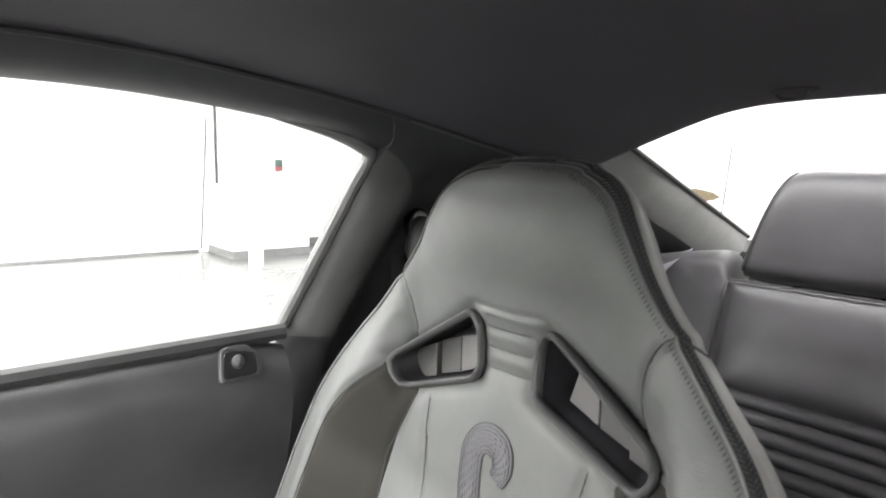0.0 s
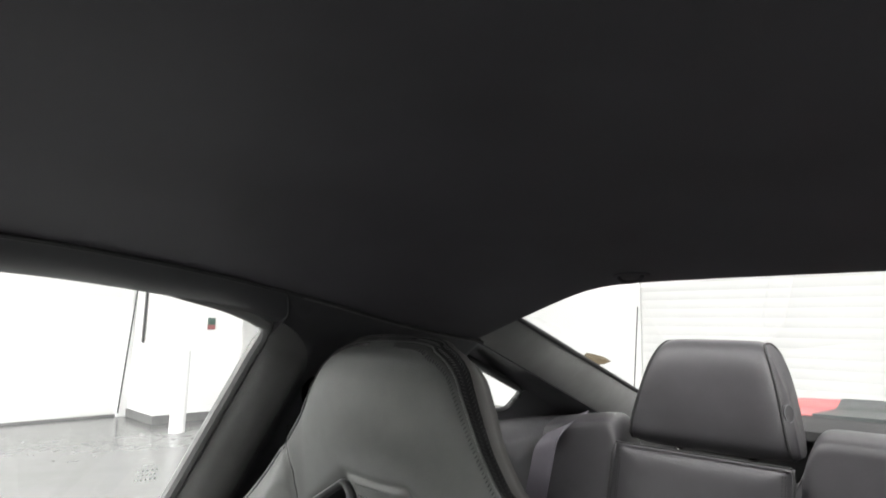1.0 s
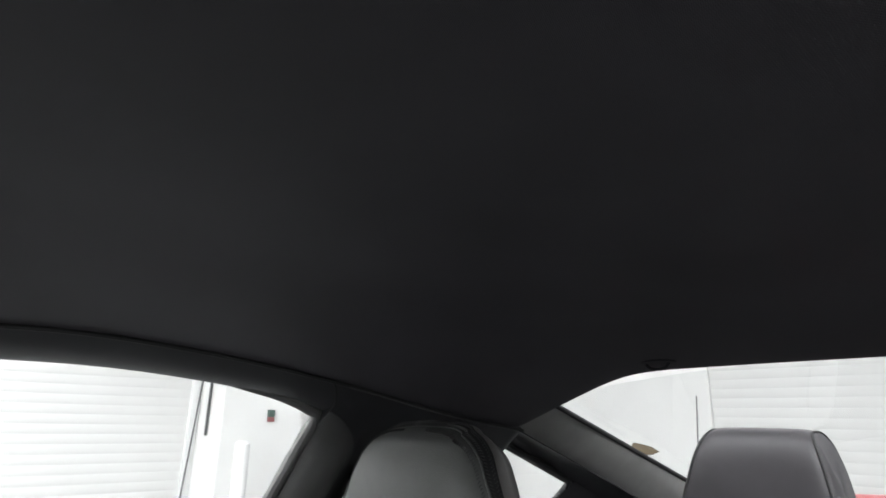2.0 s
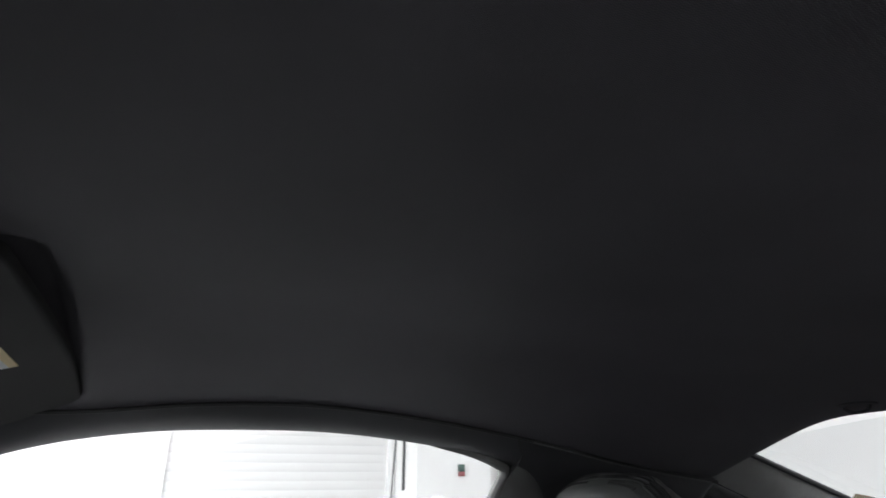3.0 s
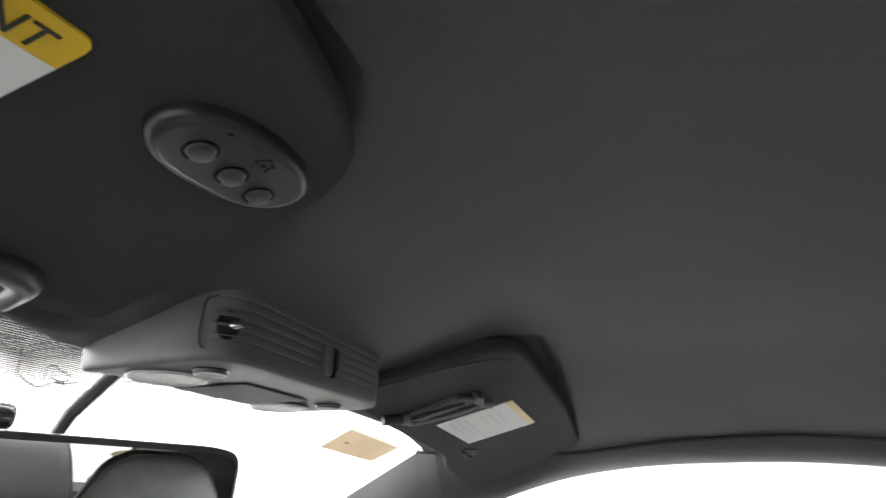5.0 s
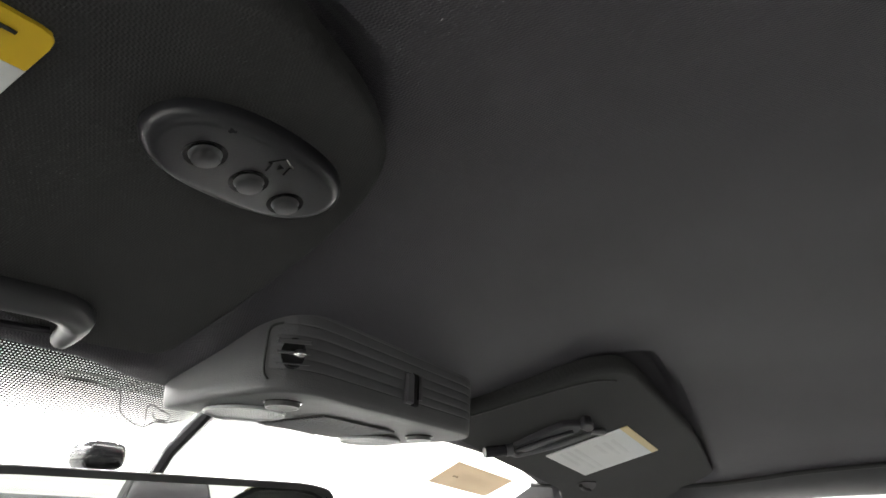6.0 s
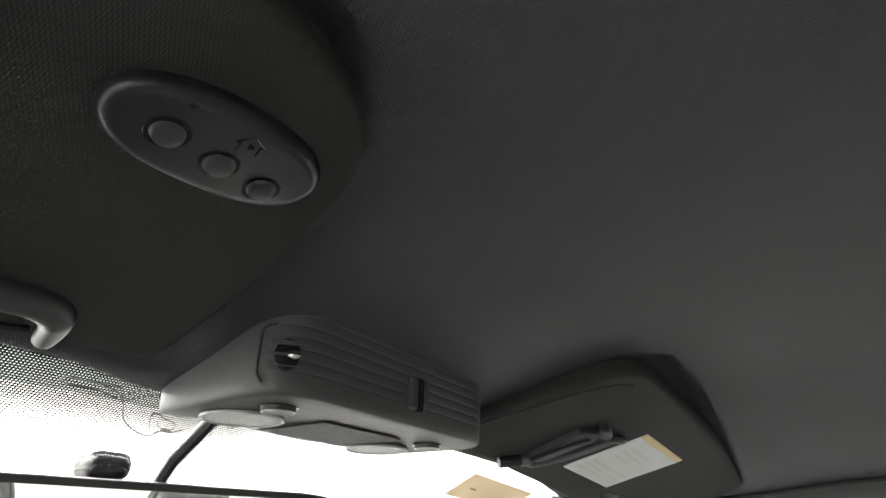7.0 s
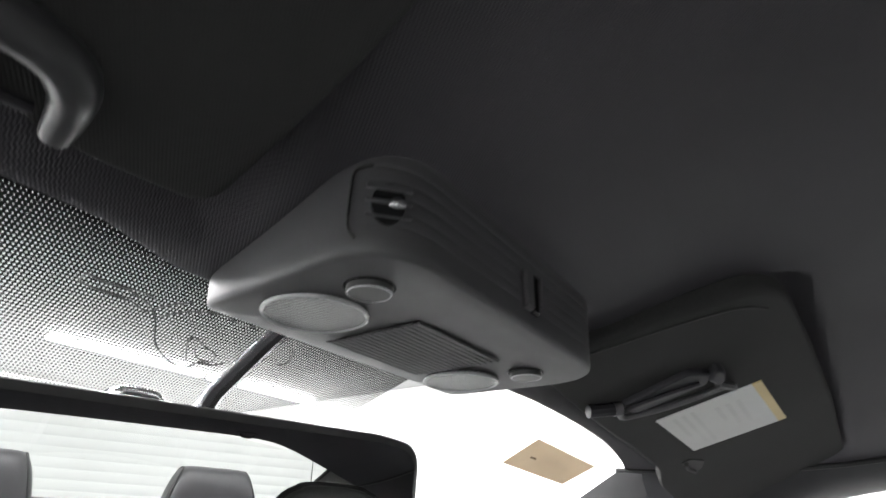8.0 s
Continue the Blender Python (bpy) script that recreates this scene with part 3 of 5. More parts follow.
    bm = sheet(lambda u, v: apillar(-0.12 + 1.12 * u, v), 24, 12)
    thicken(bm, 0.005, (side, 0.5, 0.5))
    whole("windscreen_pillar_trim", bm, M_ATRIM, "grey moulded trim on the windscreen pillar", "pillar trim", "structure")

    # door glass
    bm = sheet(lambda u, v: (side * ((side_x(0.97) + 0.006) + ((0.600) - (side_x(0.97) + 0.006)) * v), (0.05 - 0.05 * v) + u * (1.32 - 0.5 * v), 0.965 + (float(table(WINTOP, u * 1.2)) - 0.963) * v), 24, 6)
    o = whole("window_side", bm, M_GLASS, "clear door window glass, closed", "window", "structure")
    o.visible_shadow = False


# windscreen
def screen_z(x, y):
    return 1.303 - 0.45 * (y - 0.86) - 0.10 * x * x - 0.08 * (y - 0.86) ** 2


bm = sheet(lambda u, v: ((2 * u - 1) * (0.60 + 0.14 * v), 0.832 + v * 0.79, screen_z((2 * u - 1) * 0.6, 0.832 + v * 0.79)), 24, 16)
o = whole("windscreen", bm, M_GLASS, "clear raked windscreen glass", "window", "structure")
o.visible_shadow = False
# back glass
bm = sheet(lambda u, v: ((2 * u - 1) * (0.50 + 0.10 * v), -0.375 - v * 0.95, 1.276 - 0.20 * v - 0.08 * v * v - (0.045 + 0.02 * v) * (2 * u - 1) ** 2), 20, 14)
o = whole("window_back", bm, M_GLASS, "clear sloping back window glass", "window", "structure")
o.visible_shadow = False


# ---- lower cabin, plain closure ----
bm = box(-0.80, 0.80, -1.25, 1.65, 0.30, 0.34)
box(-0.80, 0.80, 1.60, 1.65, 0.34, 0.93, bm=bm)
box(-0.80, 0.80, -1.30, -1.25, 0.34, 0.95, bm=bm)
whole("cabin_floor", bm, M_CARPET, "black carpeted cabin floor", "car floor", "structure")
whole("underbody", box(-0.72, 0.72, -1.6, 1.6, 0.0, 0.30, 0.03), M_CARPET, "plain dark underside of the car", "car floor", "structure")
whole("cowl", box(-0.74, 0.74, 1.25, 1.72, 0.86, 0.93, 0.02), M_PLASTIC, "plain black dashboard top", "dashboard", "structure")
bm = sheet(lambda u, v: ((2 * u - 1) * 0.72, -1.05 - v * 0.30, 1.0 + 0.0 * v), 8, 4)
thicken(bm, 0.02, (0, 0, -1))
whole("parcel_shelf", bm, M_CARPET, "black parcel shelf behind the rear seat", "shelf", "structure")

# boot lid
def lid(u, v):
    x = (2 * u - 1) * 0.72
    y = -1.34 - v * 0.46
    return (x, y, 1.005 - 0.02 * v + 0.028 * math.exp(-((v - 0.85) / 0.16) ** 2) - 0.05 * abs(2 * u - 1) ** 3)


boot = thing("boot_lid", (0, -1.6, 1.0), "glossy red boot lid with a black stripe", "boot lid")
bm = sheet(lid, 36, 20)
thicken(bm, 0.01, (0, 0, -1))
part("panel", bm, M_REDPAINT, boot)
bm = sheet(lambda u, v: (lambda p: (p[0], p[1], p[2] + 0.004))(lid(0.5 + (u - 0.5) * 0.36, -0.012 + 1.012 * v)), 12, 20)
thicken(bm, 0.018, (0, 0, -1))
part("stripe", bm, M_BLACKPAINT, boot, "black painted stripe")

# mast on the rear wing
whole("rear_wing", box(0.735, 1.03, -1.95, -1.55, 0.50, 0.90, 0.03, 3), M_REDPAINT, "red painted rear wing of the car", "car wing", "structure")
mast = thing("antenna", (0.985, -1.85, 0.90), "thin black antenna mast on the red rear wing", "antenna")
part("base", tube([(0.989, -1.85, 0.897), (0.988, -1.85, 0.91), (0.987, -1.85, 0.93)], lambda q: 0.012 - 0.006 * q, 12), M_RUBBER, mast)
part("rod", tube([(0.987, -1.85, 0.925), (0.972, -1.85, 1.15), (0.961, -1.85, 1.305)], 0.0026, 8), M_DARKSTEEL, mast)

# ---- doors ----
for side in (1, -1):
    d = thing("car_door", (0.74 * side, 0.6, 0.35), "closed car door with black vinyl panel", "car door")
    def panel(u, v):
        y = 0.088 + u * 1.12
        k = np.array([(0, 0.714, 0.952), (0.03, 0.703, 0.957), (0.06, 0.694, 0.9555), (0.09, 0.686, 0.950), (0.12, 0.679, 0.941), (0.16, 0.672, 0.926), (0.20, 0.668, 0.908), (0.25, 0.667, 0.885), (0.32, 0.672, 0.853), (0.42, 0.684, 0.81), (0.6, 0.702, 0.72), (0.8, 0.712, 0.58), (1, 0.712, 0.38)])
        return (float(table(k[:, :2], v)) * side, y, float(table(k[:, ::2], v)) - 0.012 * max(0, 1 - u / 0.05) ** 2)
    bm = sheet(panel, 40, 60)
    thicken(bm, 0.02, (side, 0, 0))
    part("door_panel", bm, M_DOOR, d)
    part("belt_seal", tube([(0.698 * side, y, 0.962) for y in np.linspace(0.085, 1.2, 12)], 0.011, 8), M_RUBBER, d, "black rubber belt-line seal")
    # lock knob recess
    m = frame_of((0.678 * side, 0.156, 0.938), (0, -1 * side, 0), (-side, 0, 0.42))
    bez = part("lock_bezel", prism(round_poly([(-0.028, -0.022), (0.026, -0.022), (0.030, 0.0), (0.016, 0.022), (-0.020, 0.022)], 0.010), m, 0.006, 0.003), M_DOOR, d)
    part("recess", prism(round_poly([(-0.023, -0.017), (0.021, -0.017), (0.022, 0.010), (-0.016, 0.017)], 0.008), m, 0.0072, 0.001), M_GLOSSBLACK, bez)
    part("lock_knob", prism(ellipse(0.0075, 0.0085, 16, -0.002, 0.001), m, 0.015, 0.004, dome=0.002), M_BEZEL, bez)

# ---- front seat ----
SEAT_X = 0.338
HALF = [(0.42, 0.24), (0.55, 0.256), (0.7, 0.266), (0.8, 0.263), (0.87, 0.257), (0.943, 0.243), (1.0, 0.212), (1.03, 0.187), (1.06, 0.163), (1.10, 0.132), (1.14, 0.1095), (1.163, 0.093), (1.173, 0.079), (1.179, 0.064)]
TOP = 1.179
HOLE = [(0.048, 1.046), (0.163, 0.973), (0.144, 0.943), (0.034, 0.983), (0.037, 1.034)]
INSET = [(0.168, 0.962), (0.198, 0.934), (0.216, 0.90), (0.224, 0.85), (0.228, 0.77), (0.222, 0.5)]
INNER = [(0.122, 0.941), (0.136, 0.896), (0.143, 0.83), (0.143, 0.5)]
PANEL = [(0.098, 0.944), (0.094, 0.915), (0.082, 0.865), (0.072, 0.5)]
NOTCH = [(0.158, 1.067), (0.149, 1.060), (0.139, 1.040), (0.134, 1.012), (0.140, 0.985)]


def seat_half(v):
    if v <= TOP:
        return float(table(HALF, v))
    return 0.064 * math.sqrt(max(0.0, 1 - ((v - TOP) / 0.008) ** 2))


def poly_dist(px, py, line):
    best = np.full(np.shape(px), 9.0)
    for (x0, y0), (x1, y1) in zip(line, line[1:]):
        dx, dy = x1 - x0, y1 - y0
        t = np.clip(((px - x0) * dx + (py - y0) * dy) / (dx * dx + dy * dy + 1e-12), 0, 1)
        best = np.minimum(best, np.hypot(px - x0 - t * dx, py - y0 - t * dy))
    return best


def smoothstep(a, b, v):
    """0 at a to 1 at b, also where b lies below a."""
    t = min(1.0, max(0.0, (v - a) / (b - a)))
    return t * t * (3 - 2 * t)


def seat_front(u, v):
    """How far the front cover stands before the seat's slanting plane; u: across, v: height."""
    hw = max(0.02, seat_half(v))
    a = abs(u)
    s = min(1.0, a / hw)
    bol = float(np.interp(v, [0.45, 0.75, 0.9, 1.0, 1.07], [0.085, 0.068, 0.048, 0.026, 0.008]))
    t = min(1.0, max(0.0, (a - 0.12) / max(0.04, hw - 0.03 - 0.12)))
    d = bol * t * t * (3 - 2 * t)
    head = smoothstep(0.985, 1.155, v)
    d += head * (0.034 + 0.009 * (1 - s * s)) + 0.004 * (1 - min(1, a / 0.16) ** 2) * (1 - head) - 0.012 * (1 - head)
    d -= 0.007 * s**14
    d -= 0.012 * min(1.0, max(0.0, (v - 1.170) / 0.017)) ** 2.2
    return d


def seat_point(u, v):
    a = abs(u)
    d = seat_front(u, v)
    for line, depth, wid in ((INSET, 0.005, 0.005), (INNER, 0.0045, 0.004), (PANEL, 0.004, 0.004), (HOLE + HOLE[:1], 0.0075, 0.0085), (NOTCH, 0.004, 0.003)):
        q = float(poly_dist(a, v, line))
        d -= depth * math.exp(-(q / wid) ** 2)
    bridge = smoothstep(0.034, 0.026, a) * smoothstep(0.980, 0.990, v) * smoothstep(1.052, 1.044, v)
    d += bridge * (0.0009 * math.cos(2 * math.pi * (v - 0.988) / 0.0195) - 0.0015)
    d -= 0.0030 * math.exp(-((v - 1.0535 - 0.05 * a) / 0.003) ** 2) * smoothstep(0.056, 0.040, a)
    return Vector((SEAT_X + u, 0.034 - 0.25 * (v - 1.05) + d, v))


def seat_zone(u, v):
    a = abs(u)
    if inside(HOLE, a, v):
        return "hole"
    edge_in = float(np.interp(-v, [-q[1] for q in INNER], [q[0] for q in INNER]))
    edge_out = float(np.interp(-v, [-q[1] for q in INSET], [q[0] for q in INSET]))
    if v < 0.966 and edge_in < a < edge_out:
        return "suede"
    return "leather"


SEAT_TOP = (0.0012, 0.0024, 0.0036, 0.0048, 0.0058, 0.0066, 0.0073, 0.0078)


def seat_grid(zone, sgn=0):
    bm = bmesh.new()
    nv, nu = 230, 150
    rows = [0.55 + (TOP - 0.55) * j / nv for j in range(nv + 1)] + [TOP + q for q in SEAT_TOP]
    vs = []
    for v in rows:
        hw = max(0.02, seat_half(v))
        w = min(1.0, max(0.0, (v - 0.966) / 0.06))
        e1 = float(np.interp(-v, [-q[1] for q in INNER], [q[0] for q in INNER])) * (1 - w) + 0.52 * hw * w
        e2 = float(np.interp(-v, [-q[1] for q in INSET], [q[0] for q in INSET])) * (1 - w) + 0.80 * hw * w
        vs.append([(math.copysign(float(np.interp(abs(s), [0, 0.52, 0.80, 1], [0, e1, e2, hw])), s), v) for s in np.linspace(-1, 1, nu + 1)])
    pts = {}
    for j in range(len(rows) - 1):
        for i in range(nu):
            c = [vs[j][i], vs[j][i + 1], vs[j + 1][i + 1], vs[j + 1][i]]
            um, vm = sum(q[0] for q in c) / 4, sum(q[1] for q in c) / 4
            if seat_zone(um, vm) != zone or um * sgn < 0:
                continue
            f = []
            for key, q in zip(((j, i), (j, i + 1), (j + 1, i + 1), (j + 1, i)), c):
                if key not in pts:
                    pts[key] = bm.verts.new(seat_point(*q))
                f.append(pts[key])
            bm.faces.new(f)
    return bm


def seat_deep(v, sgn):
    base = float(np.interp(v, [0.5, 0.8, 0.9, 1.0, 1.1, 1.19], [0.12, 0.07, 0.050, 0.030, 0.013, 0.011]))
    return base + seat_front(sgn * max(0.02, seat_half(v)), v)


def seat_edge(v, sgn, k):
    """Side band: k 0 at the front cover's rim to 1 at the back shell."""
    hw = max(0.002, seat_half(v))
    p = seat_point(sgn * hw, v)
    bulge = 0.004 * math.sin(math.pi * min(1, k * 1.2))
    return Vector((p.x + sgn * (bulge + 0.003 * k) * min(1.0, hw / 0.05), p.y - seat_deep(v, sgn) * k, p.z + 0.0075 * math.sin(math.pi * min(1, k * 1.15)) * smoothstep(1.12, 1.17, v) - 0.004 * k))


def front_seat():
    st = thing("front_seat", (SEAT_X, 0.1, 0.34), "black leather bucket seat with harness openings and suede bolsters", "car seat", "front seats")
    part("front_cover", seat_grid("leather"), M_LEATHER, st, angle=60)
    for sgn in (1, -1):
        part("suede_inset", seat_grid("suede", sgn), M_SUEDE, st, "dark charcoal suede insert", angle=60)
    rows = [0.55 + (TOP - 0.55) * j / 90 for j in range(91)] + [TOP + q for q in SEAT_TOP]
    path = [(v, -1) for v in rows] + [(v, 1) for v in reversed(rows)]
    bm = sheet(lambda a, k: seat_edge(*path[round(a * (len(path) - 1))], k * 0.30), len(path) - 1, 6)
    part("edge_band", bm, M_PIPING, st, "black leather edge band", angle=60)
    # Rest of the side in the paler vinyl that stands in for window light.
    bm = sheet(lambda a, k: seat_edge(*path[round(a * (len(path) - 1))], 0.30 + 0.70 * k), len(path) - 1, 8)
    part("side_band", bm, M_LITVINYL, st, "vinyl side band, paler grey for the window light on it", angle=60)
    for k, rad in ((0.0, 0.0014), (0.30, 0.0014)):
        part("piping", tube([seat_edge(v, g, k) + Vector((0, 0.0006, 0)) for v, g in path if v > 0.56], rad, 6), M_LEATHER if k == 0 else M_PIPING, st)
    for sgn in (1, -1):
        part("side_seam", tube([seat_edge(1.067 - 0.012 * k, sgn, k) + Vector((sgn * 0.0006, 0, 0)) for k in np.linspace(0, 1, 14)], 0.0011, 5), M_BLACKTHREAD, st)
    for lines, rad in ((INSET, 0.0010), (INNER, 0.0009), (PANEL, 0.0009), (NOTCH, 0.0010)):
        for sgn in (1, -1):
            run = [q for q in smooth_line([(*q, 0) for q in lines], 8) if q.y > 0.56]
            part("seam", tube([seat_point(sgn * min(q.x, seat_half(q.y)), q.y) + Vector((0, 0.0004, 0)) for q in run], rad, 5), M_BLACKTHREAD, st)

    def back(a, b):
        v = 0.55 + 0.636 * b
        l, r = seat_edge(v, -1, 1.0), seat_edge(v, 1, 1.0)
        p = l.lerp(r, a)
        p.y -= 0.03 * math.sin(math.pi * a)
        return p
    bm = sheet(back, 60, 90, lambda a, b: not inside(HOLE, abs(back(a, b).x - SEAT_X), 0.55 + 0.636 * b))
    part("back_shell", bm, M_PLASTIC, st)
    cush = bmesh.new()
    box(SEAT_X - 0.26, SEAT_X + 0.26, 0.05, 0.60, 0.42, 0.56, 0.05, 4, bm=cush)
    part("cushion", cush, M_LEATHER, st)
    part("seat_base", box(SEAT_X - 0.22, SEAT_X + 0.22, 0.05, 0.50, 0.34, 0.43, 0.02), M_PLASTIC, st)
    for sgn in (1, -1):
        rim = [(sgn * q.x, q.y) for q in round_poly(HOLE, [0.016, 0.020, 0.018, 0.014, 0.016], 6)]
        pts = [seat_point(u, v) + Vector((0, 0.004, 0)) for u, v in rim]
        bz = part("harness_bezel", tube(pts, 0.0037, 12, True, up=(0, 1, 0.25), flat=1.7), M_BEZEL, st, "moulded black plastic bezel")
        c = sum((Vector(q) for q in rim), Vector((0, 0))) / len(rim)

        def sleeve(a, k):
            q = rim[round(a * len(rim)) % len(rim)]
            p = seat_point(*q)
            t = 0.12 * k
            return (p.x + (SEAT_X + c.x - p.x) * t, p.y - 0.048 * k, p.z + (c.y - p.z) * t)
        # Black sleeve stands in for the shade deep in the opening.
        part("sleeve", sheet(sleeve, len(rim), 5), M_SHADESLEEVE, bz, "moulded inner sleeve, black for the shade in the opening")
        bm = bmesh.new()
        bm.faces.new([bm.verts.new(sleeve(k / len(rim), 1.0)) for k in range(len(rim))])
        thicken(bm, 0.004, (0, -1, 0))
        part("sleeve_back", bm, M_SHADESLEEVE, bz)
        # Added pads carry the lighter tone of the sleeve's lower part.
        for name, outline, deep, mat in (("outer_pad", [(0.118, 0.994), (0.154, 0.978), (0.158, 0.968), (0.143, 0.948), (0.118, 0.956)], 0.020, M_SLEEVE), ("middle_pad", [(0.086, 1.008), (0.117, 0.996), (0.117, 0.958), (0.086, 0.968)], 0.026, M_SLEEVE), ("inner_pad", [(0.064, 1.014), (0.085, 1.009), (0.085, 0.969), (0.054, 0.982)], 0.026, M_SLEEVE_PALE)):
            mid = seat_point(sgn * 0.1, 0.98)
            pm = frame_of((SEAT_X, mid.y - 0.046, 0.0), (-1, 0, 0), (0, 1, 0))
            part(name, prism([(-sgn * u, v) for u, v in outline][::sgn], pm, 0.046 - deep, 0.0015), mat, bz, "added grey pad for the lighter part of the sleeve")
        fine = [(v, g) for v, g in path if g == sgn and v > 0.57]
        edge = [Vector((seat_half(v), v)) for v, g in (fine if sgn < 0 else reversed(fine))]
        run = [0.0]
        for p, q in zip(edge, edge[1:]):
            run.append(run[-1] + (q - p).length)

        def rim_at(s, w):
            """Place beside the rim: w below 0 on the front cover, above 0 on the edge band."""
            x, y = np.interp(s, run, [q.x for q in edge]), np.interp(s, run, [q.y for q in edge])
            x2, y2 = np.interp(s + 0.002, run, [q.x for q in edge]), np.interp(s + 0.002, run, [q.y for q in edge])
            if w < 0:
                n = Vector((-(y2 - y), x2 - x)).normalized()
                return seat_point(sgn * float(x + n.x * -w), float(y + n.y * -w)) + Vector((0, 0.0008, 0.0004))
            return seat_edge(float(y), sgn, w / seat_deep(float(y), sgn)) + Vector((sgn * 0.0008, 0.0004, 0.0006 * (y > 1.16)))
        bm = bmesh.new()
        for row, lean, half in ((-0.0042, 0.0012, 0.0012), (0.0030, -0.0022, 0.0013), (0.0085, 0.0022, 0.0013)):
            for s in np.arange(0.002, run[-1] - 0.006, 0.0034):
                a, b = rim_at(s, row - half), rim_at(s + lean, row + half)
                tube([a, (a + b) / 2 + (rim_at(s, row) - seat_point(0, 1.0)).normalized() * 0.0004, b], 0.00055, 5, bm=bm)
        tagged(part("stitching", bm, M_THREAD, st, "charcoal double stitching"), kind="stuff")
    bm = bmesh.new()
    for vv in (0.9975, 1.017, 1.0365, 1.048):
        for k in range(13):
            u0 = -0.026 + 0.004 * k
            a, b = (seat_point(q, vv + 0.01 * (q * 20) ** 2 * 0.1) + Vector((0, 0.0012, 0)) for q in (u0, u0 + 0.0026))
            tube([a, (a + b) / 2 + Vector((0, 0.0008, 0)), b], 0.0006, 5, bm=bm)
    part("bridge_stitching", bm, M_THREAD, st)
    # pressed emblem on the centre panel
    emb = smooth_line([(x + 0.008, y - 0.013) for x, y in ((-0.022, 0.919), (-0.026, 0.930), (-0.022, 0.943), (-0.010, 0.950), (0.004, 0.947), (0.012, 0.935), (0.011, 0.917), (0.008, 0.900), (0.004, 0.883), (0.002, 0.855), (0.004, 0.81))], 6)
    spine = [Vector((p[0], p[1])) for p in emb]
    wid = [0.015 + 0.007 * min(1.0, k / 14) for k in range(len(spine))]
    edge = {1: [], -1: []}
    for k, p in enumerate(spine):
        t = (spine[min(k + 1, len(spine) - 1)] - spine[max(k - 1, 0)]).normalized()
        for s in (1, -1):
            edge[s].append(p + Vector((-t.y, t.x)) * s * wid[k] * 0.6)
    bm = sheet(lambda u, v: seat_point(*(lambda k: edge[1][k].lerp(edge[-1][k], v))(round(u * (len(spine) - 1)))) + Vector((0, 0.0012 + 0.0015 * math.sin(math.pi * v), 0)), len(spine) - 1, 6)
    em = part("emblem", bm, M_EMBLEM, st, "raised purple-grey embroidered emblem")
    for f in (-0.75, -0.5, -0.25, 0.0, 0.25, 0.5, 0.75):
        mid = [edge[1][k].lerp(edge[-1][k], 0.5 + 0.5 * f) for k in range(len(spine))]
        part("thread", tube([seat_point(q.x, q.y) + Vector((0, 0.0022 + 0.0006 * math.sin(2.1 * k + 9 * f), 0)) for k, q in enumerate(mid)], 0.0007, 5), M_EMBLEM, em)
    for s in (1, -1):
        part("emblem_edge", tube([seat_point(q.x, q.y) + Vector((0, 0.0012, 0)) for q in edge[s]], 0.0006, 5), M_BLACKTHREAD, em)
    return st


seat = front_seat()
copy_thing(seat, Matrix.Translation((-SEAT_X, 0.1, 0.34)))

# ---- seat belt ----
belt = thing("seat_belt", (0.64, -0.08, 0.9), "black seat belt with pillar guide", "seat belt")
part("guide", tube(smooth_line([(0.636, -0.090, 1.052), (0.630, -0.084, 1.070), (0.626, -0.088, 1.092), (0.630, -0.096, 1.112)], 5), lambda s: 0.010 + 0.007 * math.sin(math.pi * s), 14), M_BEZEL, belt)
part("cover", prism(ellipse(0.020, 0.026, 24), frame_of((0.656, -0.103, 1.098), (0, 1, 0), (-1, 0.1, 0.2)), 0.016, 0.006), M_GLOSSBLACK, belt)
part("webbing", sheet(lambda u, v: (0.640 + 0.05 * v, -0.095 + 0.045 * u - 0.02 * v, 1.06 - 0.40 * v), 2, 12), M_CARPET, belt)

# ---- rear seat ----
for side in (1, -1):
    def ledge(u, v):
        k = np.array([(0, 0.690, 1.020), (0.15, 0.655, 1.018), (0.3, 0.618, 1.008), (0.42, 0.596, 0.990), (0.55, 0.586, 0.955), (1, 0.584, 0.45)])
        return (float(table(k[:, :2], v)) * side, -0.36 - 0.60 * u, float(table(k[:, ::2], v)) - 0.02 * u)
    bm = sheet(ledge, 16, 36)
    thicken(bm, 0.006, (side, 0, -1))
    whole("quarter_ledge", bm, M_PLASTIC, "grey moulded ledge under the quarter window", "side trim", "structure")


def rear_y(z):
    return -0.585 - 0.30 * (z - 1.0)


rear = thing("rear_bench", (0, -0.6, 0.34), "black leather rear bench with pleated centre panels", "car seat")


def rear_back(u, v):
    x = (2 * u - 1) * 0.56
    zt = 1.05 - 0.035 * abs(2 * u - 1) ** 4 - 0.088 / (1 + math.exp((abs(abs(x) - 0.262) - 0.145) / 0.006))
    ring = v * 1.25
    z = 0.5 + (zt - 0.5) * min(1.0, ring / 0.9)
    y = rear_y(z)
    puff = 0.020 * math.sin(math.pi * min(1, v)) ** 0.5
    if ring > 0.9:
        a = min(1.0, (ring - 0.9) / 0.35) * math.pi / 2
        y -= 0.09 * math.sin(a)
        z = zt + 0.018 * math.sin(2 * a) - 0.02 * (1 - math.cos(a))
    for sx in (0.262, -0.262):
        w = abs(x - sx)
        y -= 0.008 * math.exp(-((w - 0.145) / 0.006) ** 2)
    return (x, y + puff * 0.6, z)


